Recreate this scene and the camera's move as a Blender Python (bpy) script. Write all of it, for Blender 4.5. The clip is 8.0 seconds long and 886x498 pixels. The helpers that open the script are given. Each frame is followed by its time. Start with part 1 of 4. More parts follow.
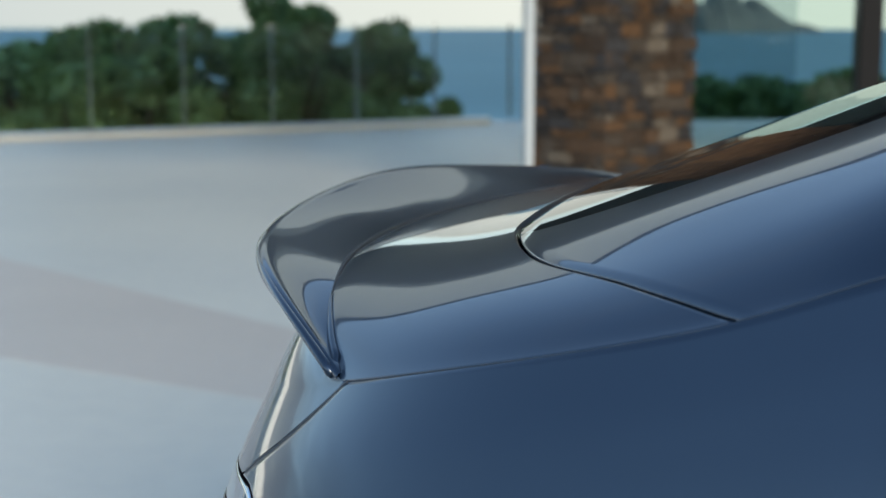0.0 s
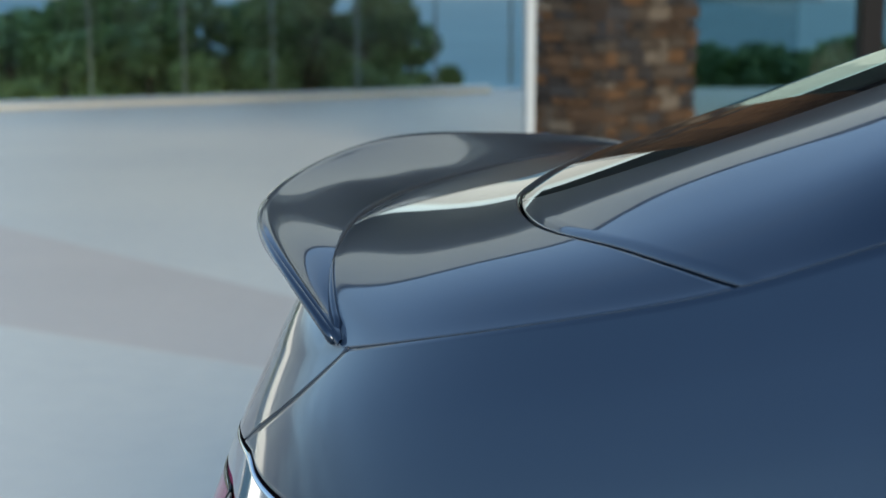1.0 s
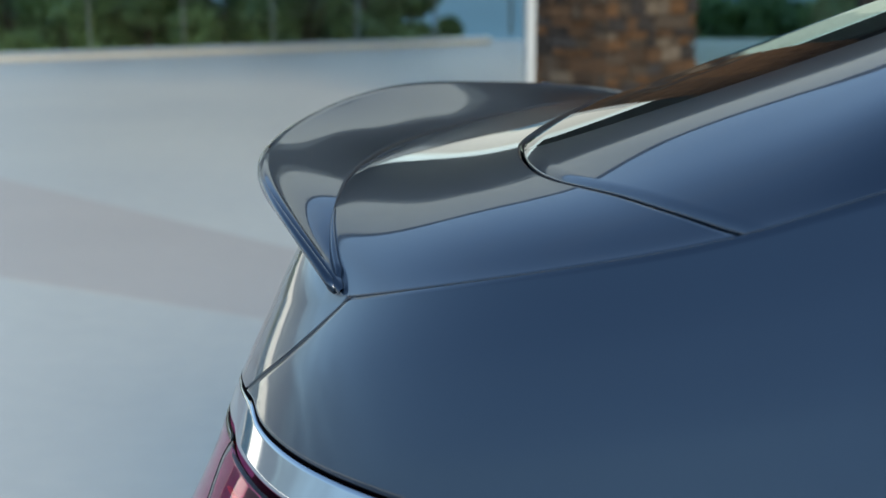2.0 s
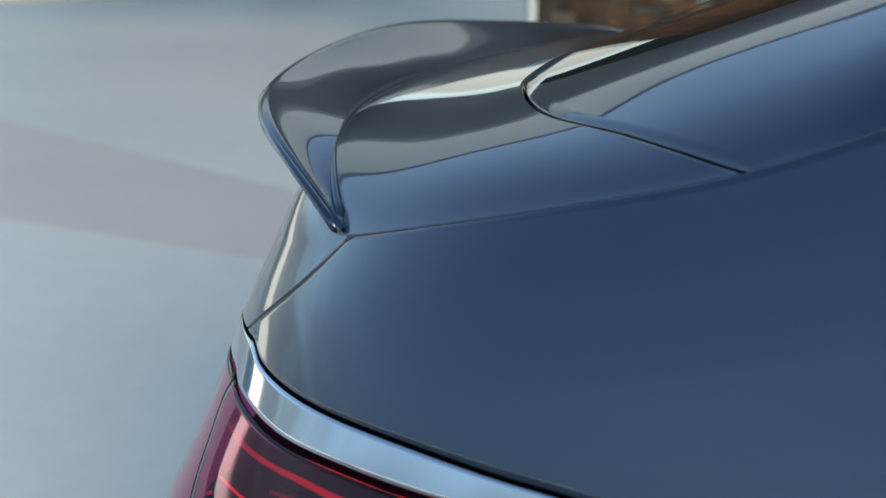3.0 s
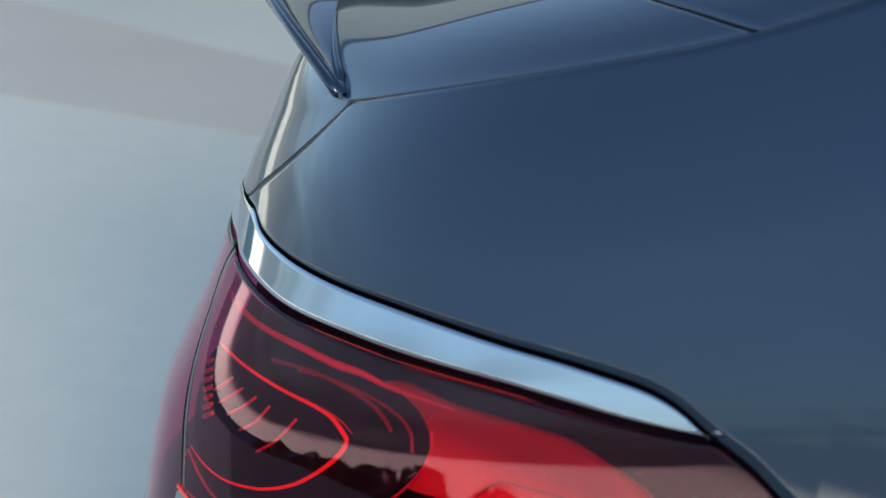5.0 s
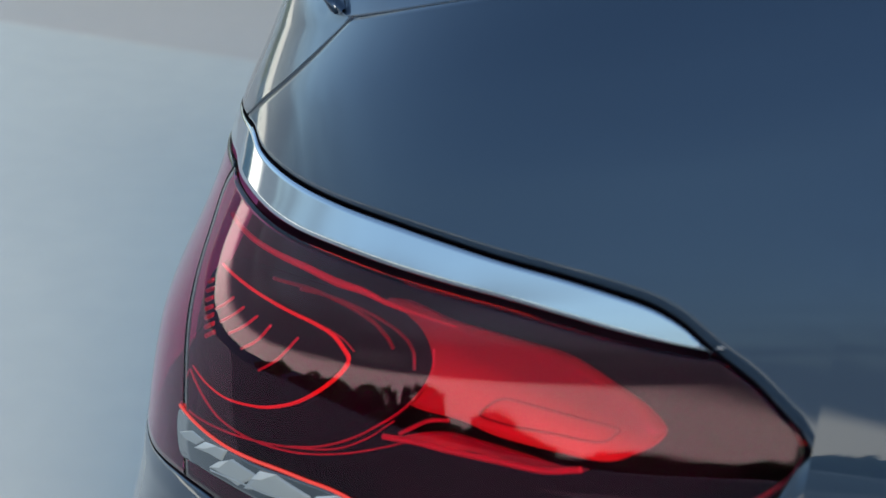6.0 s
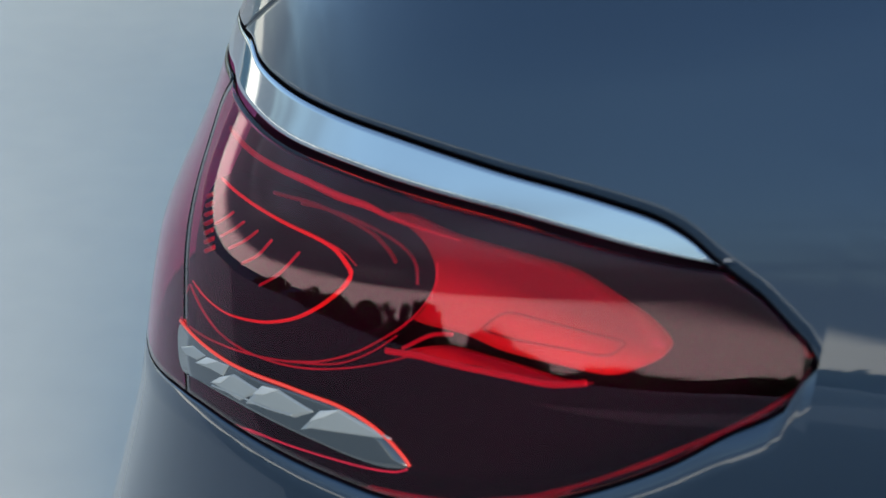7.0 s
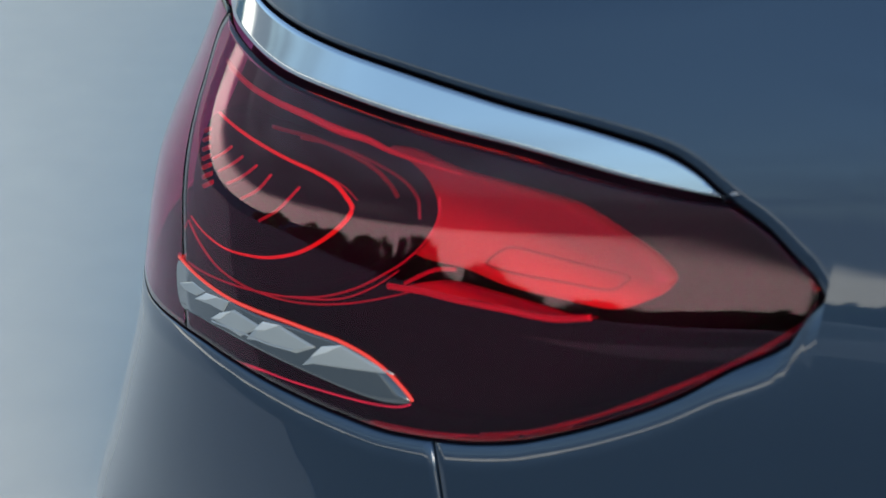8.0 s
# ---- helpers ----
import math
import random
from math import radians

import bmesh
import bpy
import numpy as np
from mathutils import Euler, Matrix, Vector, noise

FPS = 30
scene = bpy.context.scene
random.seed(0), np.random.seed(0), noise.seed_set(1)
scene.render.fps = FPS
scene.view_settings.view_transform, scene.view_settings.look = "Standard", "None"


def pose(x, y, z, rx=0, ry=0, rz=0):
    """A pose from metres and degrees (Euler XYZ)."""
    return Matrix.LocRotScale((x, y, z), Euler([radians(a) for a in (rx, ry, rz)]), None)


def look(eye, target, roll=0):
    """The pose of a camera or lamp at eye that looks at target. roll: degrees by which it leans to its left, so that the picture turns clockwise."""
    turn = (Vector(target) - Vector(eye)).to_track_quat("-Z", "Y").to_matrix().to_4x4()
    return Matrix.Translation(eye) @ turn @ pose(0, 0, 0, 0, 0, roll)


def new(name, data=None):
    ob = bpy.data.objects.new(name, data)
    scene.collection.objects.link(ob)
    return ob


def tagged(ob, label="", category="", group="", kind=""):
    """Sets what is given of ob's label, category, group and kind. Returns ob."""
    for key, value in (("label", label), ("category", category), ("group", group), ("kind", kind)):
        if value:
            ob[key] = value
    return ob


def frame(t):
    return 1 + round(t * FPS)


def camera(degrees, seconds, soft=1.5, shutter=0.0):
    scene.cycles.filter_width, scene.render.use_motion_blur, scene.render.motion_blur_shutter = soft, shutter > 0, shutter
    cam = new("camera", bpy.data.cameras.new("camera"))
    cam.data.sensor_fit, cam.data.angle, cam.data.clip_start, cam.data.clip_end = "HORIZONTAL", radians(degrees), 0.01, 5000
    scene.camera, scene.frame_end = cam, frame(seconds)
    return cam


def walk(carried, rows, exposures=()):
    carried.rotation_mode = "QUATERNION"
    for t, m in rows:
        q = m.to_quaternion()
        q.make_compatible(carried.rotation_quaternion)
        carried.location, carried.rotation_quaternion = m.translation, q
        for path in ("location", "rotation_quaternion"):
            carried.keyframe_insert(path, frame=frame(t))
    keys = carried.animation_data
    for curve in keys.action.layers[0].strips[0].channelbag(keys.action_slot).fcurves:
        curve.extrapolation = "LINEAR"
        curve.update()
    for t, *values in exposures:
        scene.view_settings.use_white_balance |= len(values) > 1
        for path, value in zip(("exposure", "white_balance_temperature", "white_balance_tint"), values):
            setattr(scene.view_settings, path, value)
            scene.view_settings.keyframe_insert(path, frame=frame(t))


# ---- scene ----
# World: x towards the car's front, y towards its far side, z up. The site is turned by 25 degrees against the car.
TURN = 25.0
SITE = pose(0, 0, 0, 0, 0, TURN)
EYE = 1.27

cam = camera(33.56, 8.0, soft=1.5)
cam.data.dof.use_dof = True
cam.data.dof.focus_distance = 1.12
cam.data.dof.aperture_fstop = 7.5

# seconds, then right, ahead and up from the first place, then yaw, pitch and lean
ROWS = (
    (0.0, 0.0000, -0.0000, 0.0000, 0.000, -8.725, 0.024),
    (0.5, 0.0000, 0.0009, -0.0004, 0.021, -9.257, 0.001),
    (1.0, -0.0002, 0.0012, -0.0018, 0.039, -9.944, 0.006),
    (1.5, -0.0006, 0.0021, -0.0034, 0.053, -10.771, -0.003),
    (3.0, -0.0019, 0.0092, -0.0085, 0.081, -14.055, -0.032),
    (3.5, -0.0009, 0.0132, -0.0120, 0.188, -15.059, 0.037),
    (4.0, -0.0001, 0.0176, -0.0156, 0.272, -16.266, -0.017),
    (4.5, -0.0010, 0.0207, -0.0188, 0.250, -17.478, -0.010),
    (6.0, -0.0042, 0.0252, -0.0298, 0.151, -21.577, -0.185),
    (6.5, -0.0073, 0.0279, -0.0332, 0.016, -23.194, -0.236),
    (7.0, -0.0116, 0.0319, -0.0361, -0.215, -24.749, -0.179),
    (7.5, -0.0157, 0.0355, -0.0376, -0.435, -26.254, -0.149),
    (8.0, -0.0199, 0.0388, -0.0380, -0.697, -27.382, -0.225),
)


def camera_row(t, right, ahead, up, yaw, pitch, lean):
    eye = SITE @ Vector((right, ahead, EYE + up))
    a, p = radians(yaw + TURN), radians(pitch)
    way = Vector((-math.sin(a) * math.cos(p), math.cos(a) * math.cos(p), math.sin(p)))
    return t, look(eye, eye + way, lean)


walk(cam, [camera_row(*row) for row in ROWS], ((0.0, 1.60, 7600.0, 6.0), (8.0, 1.60, 7600.0, 6.0)))

# ---- world and sun ----
world = bpy.data.worlds.new("sky")
scene.world = world
world.use_nodes = True
wn, wl = world.node_tree.nodes, world.node_tree.links
sky = wn.new("ShaderNodeTexSky")
sky.sky_type, sky.sun_disc = "NISHITA", False
sky.sun_elevation, sky.sun_rotation = radians(20), radians(140)
sky.air_density, sky.dust_density, sky.ozone_density = 1.0, 0.1, 3.2
background = wn["Background"]
background.inputs["Strength"].default_value = 0.12
# thin cloud veil, thicker towards the horizon
wcoord = wn.new("ShaderNodeTexCoord")
wmap = wn.new("ShaderNodeMapping")
wmap.inputs["Scale"].default_value = (1.6, 1.6, 13.0)
wnoise = wn.new("ShaderNodeTexNoise")
wnoise.inputs["Scale"].default_value, wnoise.inputs["Detail"].default_value = 1.7, 6.0
wramp = wn.new("ShaderNodeValToRGB")
wramp.color_ramp.elements[0].position, wramp.color_ramp.elements[0].color = 0.48, (0.0, 0.0, 0.0, 1)
wramp.color_ramp.elements[1].position, wramp.color_ramp.elements[1].color = 0.80, (0.16, 0.16, 0.16, 1)
wsplit = wn.new("ShaderNodeSeparateXYZ")
whaze = wn.new("ShaderNodeMapRange")
whaze.inputs["From Min"].default_value, whaze.inputs["From Max"].default_value = 0.40, 0.24
whaze.inputs["To Min"].default_value, whaze.inputs["To Max"].default_value = 0.0, 1.0
wmax = wn.new("ShaderNodeMath")
wmax.operation = "MAXIMUM"
wmix = wn.new("ShaderNodeMix")
wmix.data_type = "RGBA"
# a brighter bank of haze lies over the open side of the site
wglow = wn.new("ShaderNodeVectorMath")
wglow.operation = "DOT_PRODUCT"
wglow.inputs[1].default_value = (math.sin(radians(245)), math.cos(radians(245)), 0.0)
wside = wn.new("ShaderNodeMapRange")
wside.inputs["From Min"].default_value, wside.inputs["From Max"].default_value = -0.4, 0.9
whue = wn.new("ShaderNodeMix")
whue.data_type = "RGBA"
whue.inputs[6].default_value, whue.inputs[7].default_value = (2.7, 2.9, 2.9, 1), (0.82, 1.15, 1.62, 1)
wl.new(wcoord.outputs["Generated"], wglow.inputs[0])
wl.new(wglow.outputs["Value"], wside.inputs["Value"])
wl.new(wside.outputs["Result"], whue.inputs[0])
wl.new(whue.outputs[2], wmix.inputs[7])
wripple = wn.new("ShaderNodeMath")
wripple.operation = "MULTIPLY_ADD"
wripple.inputs[1].default_value = 0.30
wl.new(wcoord.outputs["Generated"], wmap.inputs["Vector"])
wl.new(wmap.outputs["Vector"], wnoise.inputs["Vector"])
wl.new(wnoise.outputs["Fac"], wramp.inputs["Fac"])
wl.new(wcoord.outputs["Generated"], wsplit.inputs["Vector"])
wl.new(wnoise.outputs["Fac"], wripple.inputs[0])
wl.new(wsplit.outputs["Z"], wripple.inputs[2])
wl.new(wripple.outputs["Value"], whaze.inputs["Value"])
wl.new(wramp.outputs["Color"], wmax.inputs[0])
wl.new(whaze.outputs["Result"], wmax.inputs[1])
wl.new(wmax.outputs["Value"], wmix.inputs[0])
wl.new(sky.outputs["Color"], wmix.inputs[6])
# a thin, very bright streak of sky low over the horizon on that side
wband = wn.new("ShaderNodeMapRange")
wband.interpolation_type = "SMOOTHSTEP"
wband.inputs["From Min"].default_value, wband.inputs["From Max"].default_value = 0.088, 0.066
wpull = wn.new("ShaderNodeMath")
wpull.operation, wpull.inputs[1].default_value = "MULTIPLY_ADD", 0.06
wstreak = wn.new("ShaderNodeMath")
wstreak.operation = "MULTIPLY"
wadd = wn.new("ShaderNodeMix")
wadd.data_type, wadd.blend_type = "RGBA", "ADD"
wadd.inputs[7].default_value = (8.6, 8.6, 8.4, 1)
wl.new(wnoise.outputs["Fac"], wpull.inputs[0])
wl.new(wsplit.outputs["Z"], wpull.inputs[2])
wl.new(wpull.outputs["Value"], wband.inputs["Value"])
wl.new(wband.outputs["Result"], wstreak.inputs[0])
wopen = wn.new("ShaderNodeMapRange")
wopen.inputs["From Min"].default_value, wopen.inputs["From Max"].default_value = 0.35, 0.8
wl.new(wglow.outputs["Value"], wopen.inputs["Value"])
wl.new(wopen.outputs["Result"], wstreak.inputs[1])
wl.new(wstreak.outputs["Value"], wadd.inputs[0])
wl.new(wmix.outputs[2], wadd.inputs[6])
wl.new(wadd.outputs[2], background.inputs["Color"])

sun = new("sun", bpy.data.lights.new("sun", "SUN"))
sun.data.energy, sun.data.angle, sun.data.color = 0.8, radians(20), (1.0, 0.90, 0.80)
sun_way = Vector((math.sin(radians(140)), math.cos(radians(140)), math.tan(radians(20))))
sun.matrix_world = look(sun_way * 30, (0, 0, 0))


# ---- materials ----
def material(name, colour=(0.8, 0.8, 0.8), rough=0.5, metal=0.0, noise_scale=0.0, vary=0.0, bump=0.0, coat=0.0, second=None, stretch=(1, 1, 1), fine=0.0, **sockets):
    m = bpy.data.materials.new(name)
    m.use_nodes = True
    n, l = m.node_tree.nodes, m.node_tree.links
    b = n["Principled BSDF"]
    b.inputs["Base Color"].default_value = (*colour, 1)
    b.inputs["Roughness"].default_value = rough
    b.inputs["Metallic"].default_value = metal
    b.inputs["Coat Weight"].default_value = coat
    b.inputs["Coat Roughness"].default_value = 0.02
    for key, value in sockets.items():
        b.inputs[key.replace("_", " ")].default_value = value
    if noise_scale:
        co = n.new("ShaderNodeTexCoord")
        mp = n.new("ShaderNodeMapping")
        mp.inputs["Scale"].default_value = stretch
        big, small = n.new("ShaderNodeTexNoise"), n.new("ShaderNodeTexNoise")
        big.inputs["Scale"].default_value, big.inputs["Detail"].default_value = noise_scale, 5.0
        small.inputs["Scale"].default_value, small.inputs["Detail"].default_value = fine or noise_scale * 14, 4.0
        l.new(co.outputs["Object"], mp.inputs["Vector"])
        l.new(mp.outputs["Vector"], big.inputs["Vector"])
        l.new(mp.outputs["Vector"], small.inputs["Vector"])
        add = n.new("ShaderNodeMath")
        add.operation = "MULTIPLY_ADD"
        add.inputs[1].default_value = 0.35
        l.new(small.outputs["Fac"], add.inputs[0])
        l.new(big.outputs["Fac"], add.inputs[2])
        rng = n.new("ShaderNodeMapRange")
        rng.inputs["From Min"].default_value, rng.inputs["From Max"].default_value = 0.42, 0.92
        l.new(add.outputs["Value"], rng.inputs["Value"])
        mix = n.new("ShaderNodeMix")
        mix.data_type = "RGBA"
        other = second or tuple(c * (1 - vary) for c in colour)
        mix.inputs[6].default_value, mix.inputs[7].default_value = (*colour, 1), (*other, 1)
        l.new(rng.outputs["Result"], mix.inputs[0])
        l.new(mix.outputs[2], b.inputs["Base Color"])
        if bump:
            bp = n.new("ShaderNodeBump")
            bp.inputs["Strength"].default_value, bp.inputs["Distance"].default_value = bump, 0.01
            l.new(small.outputs["Fac"], bp.inputs["Height"])
            l.new(bp.outputs["Normal"], b.inputs["Normal"])
    return m


paint = material("navy_metallic_paint", (0.012, 0.030, 0.060), 0.28, 0.7, coat=1.0)
gap_black = material("gap_black", (0.008, 0.008, 0.009), 0.6)
filler_grey = material("filler_grey", (0.03, 0.04, 0.055), 0.5)
root_black = material("root_black", (0.015, 0.015, 0.016), 0.45)
chrome = material("polished_chrome", (0.47, 0.50, 0.54), 0.06, 1.0)
window_glass = material("dark_window_glass", (0.012, 0.012, 0.012), 0.03, 0.0)
lens_red = material("red_lens", (0.82, 0.15, 0.36), 0.0, IOR=1.34, Transmission_Weight=1.0)
housing = material("lamp_housing", (0.006, 0.004, 0.008), 0.6, Specular_IOR_Level=0.04)
asphalt = material("dark_asphalt", (0.31, 0.36, 0.34), 0.8, noise_scale=0.5, vary=0.2, bump=0.0, fine=9.0)
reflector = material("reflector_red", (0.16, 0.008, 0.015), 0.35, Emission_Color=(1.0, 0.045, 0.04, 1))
# the panel's glow is painted: emission graded up towards its lower front end
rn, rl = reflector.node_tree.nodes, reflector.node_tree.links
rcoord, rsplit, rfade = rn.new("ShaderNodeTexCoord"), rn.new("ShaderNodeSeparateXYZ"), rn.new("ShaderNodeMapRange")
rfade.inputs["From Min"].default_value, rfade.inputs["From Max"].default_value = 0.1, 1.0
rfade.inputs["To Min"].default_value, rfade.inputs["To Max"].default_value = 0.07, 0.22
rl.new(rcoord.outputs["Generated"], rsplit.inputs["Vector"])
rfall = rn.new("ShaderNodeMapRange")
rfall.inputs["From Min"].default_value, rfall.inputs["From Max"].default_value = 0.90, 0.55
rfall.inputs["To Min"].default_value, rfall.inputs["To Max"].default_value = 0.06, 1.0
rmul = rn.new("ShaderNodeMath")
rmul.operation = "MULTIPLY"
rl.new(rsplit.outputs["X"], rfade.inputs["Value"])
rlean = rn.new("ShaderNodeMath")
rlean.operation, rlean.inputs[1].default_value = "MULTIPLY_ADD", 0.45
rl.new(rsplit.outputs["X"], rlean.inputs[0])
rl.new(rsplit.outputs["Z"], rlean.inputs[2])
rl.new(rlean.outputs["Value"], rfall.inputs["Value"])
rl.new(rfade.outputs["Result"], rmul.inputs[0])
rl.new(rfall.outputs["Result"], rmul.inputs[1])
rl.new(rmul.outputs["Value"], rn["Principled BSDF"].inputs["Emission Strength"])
guide = material("light_guide", (0.4, 0.03, 0.025), 0.3, Emission_Color=(1.0, 0.06, 0.03, 1), Emission_Strength=0.16)
guide_dim = material("dim_light_guide", (0.33, 0.022, 0.035), 0.3, Emission_Color=(1.0, 0.03, 0.07, 1), Emission_Strength=0.03)
reflector_rim = material("reflector_rim", (0.06, 0.003, 0.005), 0.4)
guide_fin = material("fin_red", (0.25, 0.02, 0.015), 0.3, Emission_Color=(1.0, 0.05, 0.03, 1), Emission_Strength=0.02)
trim_pink = material("trim_pink", (0.55, 0.16, 0.18), 0.3)
trim_red = material("trim_red", (0.14, 0.01, 0.012), 0.3)
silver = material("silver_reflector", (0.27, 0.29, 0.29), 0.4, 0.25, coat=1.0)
silver_glint = material("glint_silver", (0.52, 0.54, 0.54), 0.3, 0.3, coat=1.0)
clear_bowl = material("clear_light_bowl", (0.045, 0.055, 0.065), 0.25, 0.2, coat=1.0)
tyre_rubber = material("tyre_rubber", (0.02, 0.02, 0.021), 0.75, noise_scale=20.0, vary=0.3)
alloy = material("alloy_rim", (0.35, 0.36, 0.37), 0.3, 0.9)
concrete = material("pale_concrete", (0.72, 0.69, 0.60), 0.45, noise_scale=0.35, second=(0.57, 0.56, 0.51), bump=0.05, fine=9.0)
concrete_dark = material("ground_band", (0.64, 0.565, 0.49), 0.5, noise_scale=0.6, second=(0.56, 0.50, 0.44), bump=0.05, fine=12.0)
white_render = material("white_render", (0.50, 0.54, 0.55), 0.6, noise_scale=1.2, vary=0.12)
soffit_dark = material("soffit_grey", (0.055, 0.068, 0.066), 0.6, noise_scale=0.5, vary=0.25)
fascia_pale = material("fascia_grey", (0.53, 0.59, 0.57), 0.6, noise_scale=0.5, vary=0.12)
fence_glass = material("fence_glass", (0.90, 0.95, 0.94), 0.0, IOR=1.2, Transmission_Weight=1.0)
tinted_glass = material("tinted_glass", (0.62, 0.76, 0.73), 0.0, IOR=1.12, Transmission_Weight=1.0)
slider_glass = material("slider_glass", (0.66, 0.72, 0.74), 0.0, IOR=1.12, Transmission_Weight=1.0)
dark_frame = material("dark_frame", (0.010, 0.010, 0.011), 0.55, Specular_IOR_Level=0.12)
leaf = material("foliage", (0.16, 0.27, 0.095), 0.6, noise_scale=0.9, second=(0.11, 0.20, 0.075))
bark = material("bark", (0.10, 0.075, 0.05), 0.9, noise_scale=6.0, vary=0.5)
sea = material("sea", (0.12, 0.24, 0.28), 0.7, Specular_IOR_Level=0.05, noise_scale=0.02, second=(0.09, 0.19, 0.23), bump=0.6, fine=0.4)
mortar = material("mortar", (0.10, 0.085, 0.07), 0.9, noise_scale=4.0, vary=0.4)


def stone_material():
    m = material("rough_stone", (0.2, 0.12, 0.07), 0.85, noise_scale=7.0, vary=0.45, bump=0.6)
    n, l = m.node_tree.nodes, m.node_tree.links
    info, ramp = n.new("ShaderNodeObjectInfo"), n.new("ShaderNodeValToRGB")
    ramp.color_ramp.interpolation = "CONSTANT"
    tones = ((0.0, (0.080, 0.048, 0.028)), (0.2, (0.125, 0.068, 0.034)), (0.38, (0.040, 0.034, 0.032)), (0.54, (0.165, 0.082, 0.034)),
             (0.64, (0.095, 0.070, 0.050)), (0.82, (0.20, 0.16, 0.12)), (0.9, (0.055, 0.052, 0.054)))
    e = ramp.color_ramp.elements
    while len(e) < len(tones):
        e.new(0.5)
    for k, (at, c) in zip(e, tones):
        k.position, k.color = at, (*c, 1)
    mix = [x for x in n if x.bl_idname == "ShaderNodeMix"][0]
    dark = n.new("ShaderNodeMix")
    dark.data_type, dark.blend_type = "RGBA", "MULTIPLY"
    dark.inputs[0].default_value, dark.inputs[7].default_value = 1.0, (0.5, 0.48, 0.46, 1)
    l.new(info.outputs["Random"], ramp.inputs["Fac"])
    l.new(ramp.outputs["Color"], mix.inputs[6])
    l.new(ramp.outputs["Color"], dark.inputs[6])
    l.new(dark.outputs[2], mix.inputs[7])
    return m


stone = stone_material()


# ---- mesh helpers ----
def mesh_object(name, verts, faces, mat, parent=None, label="", smooth=True):
    me = bpy.data.meshes.new(name)
    me.from_pydata(np.asarray(verts, float).tolist(), [], faces if isinstance(faces, list) else np.asarray(faces).tolist())
    me.materials.append(mat)
    if smooth:
        me.shade_smooth()
    me.update()
    ob = new(name, me)
    ob.parent = parent
    return tagged(ob, label)


def box_data(lo, hi, bevel=0.0):
    bm = bmesh.new()
    bmesh.ops.create_cube(bm, size=1)
    c = [(a + b) / 2 for a, b in zip(lo, hi)]
    d = [b - a for a, b in zip(lo, hi)]
    for v in bm.verts:
        v.co = Vector([c[i] + v.co[i] * d[i] for i in range(3)])
    if bevel:
        bmesh.ops.bevel(bm, geom=bm.edges[:], offset=bevel, segments=2, affect="EDGES")
    return bm


def part(name, bm, mat, parent=None, label="", smooth=False, m=None):
    """Links a bmesh as one mesh object under a thing or a part."""
    me = bpy.data.meshes.new(name)
    bmesh.ops.recalc_face_normals(bm, faces=bm.faces[:])
    bm.to_mesh(me)
    bm.free()
    me.materials.append(mat)
    if smooth:
        me.shade_smooth()
    ob = new(name, me)
    ob.parent = parent
    if m is not None:
        ob.matrix_basis = m
    return tagged(ob, label)


def empty(name, label, category, m=Matrix(), kind="", group=""):
    ob = new(name)
    ob.matrix_basis = m
    return tagged(ob, label, category, group, kind)


def ease(x, xs, ys):
    """Monotone cubic through the knots (xs, ys)."""
    xs, ys = np.asarray(xs, float), np.asarray(ys, float)
    x = np.clip(np.asarray(x, float), xs[0], xs[-1])
    h = np.diff(xs)
    s = np.diff(ys) / h
    mid = np.where(s[:-1] * s[1:] > 0, 2 * s[:-1] * s[1:] / (s[:-1] + s[1:] + 1e-12), 0)
    m = np.concatenate([[s[0]], mid, [s[-1]]])
    i = np.clip(np.searchsorted(xs, x) - 1, 0, len(h) - 1)
    t = (x - xs[i]) / h[i]
    return ys[i] * (2 * t**3 - 3 * t * t + 1) + m[i] * h[i] * (t**3 - 2 * t * t + t) + ys[i + 1] * (3 * t * t - 2 * t**3) + m[i + 1] * h[i] * (t**3 - t * t)


def spline(x, xs, ys):
    """Natural cubic spline through the knots, straight beyond them."""
    xs, ys = np.asarray(xs, float), np.asarray(ys, float)
    n, h = len(xs), np.diff(xs)
    A = np.eye(n)
    r = np.zeros(n)
    for i in range(1, n - 1):
        A[i, i - 1:i + 2] = h[i - 1], 2 * (h[i - 1] + h[i]), h[i]
        r[i] = 6 * ((ys[i + 1] - ys[i]) / h[i] - (ys[i] - ys[i - 1]) / h[i - 1])
    m = np.linalg.solve(A, r)
    x = np.asarray(x, float)
    c = np.clip(x, xs[0], xs[-1])
    i = np.clip(np.searchsorted(xs, c) - 1, 0, n - 2)
    a, b = (xs[i + 1] - c) / h[i], (c - xs[i]) / h[i]
    y = a * ys[i] + b * ys[i + 1] + ((a**3 - a) * m[i] + (b**3 - b) * m[i + 1]) * h[i] ** 2 / 6
    s0 = (ys[1] - ys[0]) / h[0] - h[0] * (2 * m[0] + m[1]) / 6
    s1 = (ys[-1] - ys[-2]) / h[-1] + h[-1] * (m[-2] + 2 * m[-1]) / 6
    return y + np.minimum(x - xs[0], 0) * s0 + np.maximum(x - xs[-1], 0) * s1


def even(e, at, values, degree=4):
    """A smooth curve, mirrored about e = 0, close to the values."""
    basis = lambda z: np.stack([(np.asarray(z, float) / 0.5) ** (2 * k) for k in range(degree + 1)], -1)
    return basis(e) @ np.linalg.lstsq(basis(at), np.asarray(values, float), rcond=None)[0]


def normals(P):
    n = np.cross(np.gradient(P, axis=0), np.gradient(P, axis=1))
    return n / np.maximum(np.linalg.norm(n, axis=-1, keepdims=True), 1e-12)


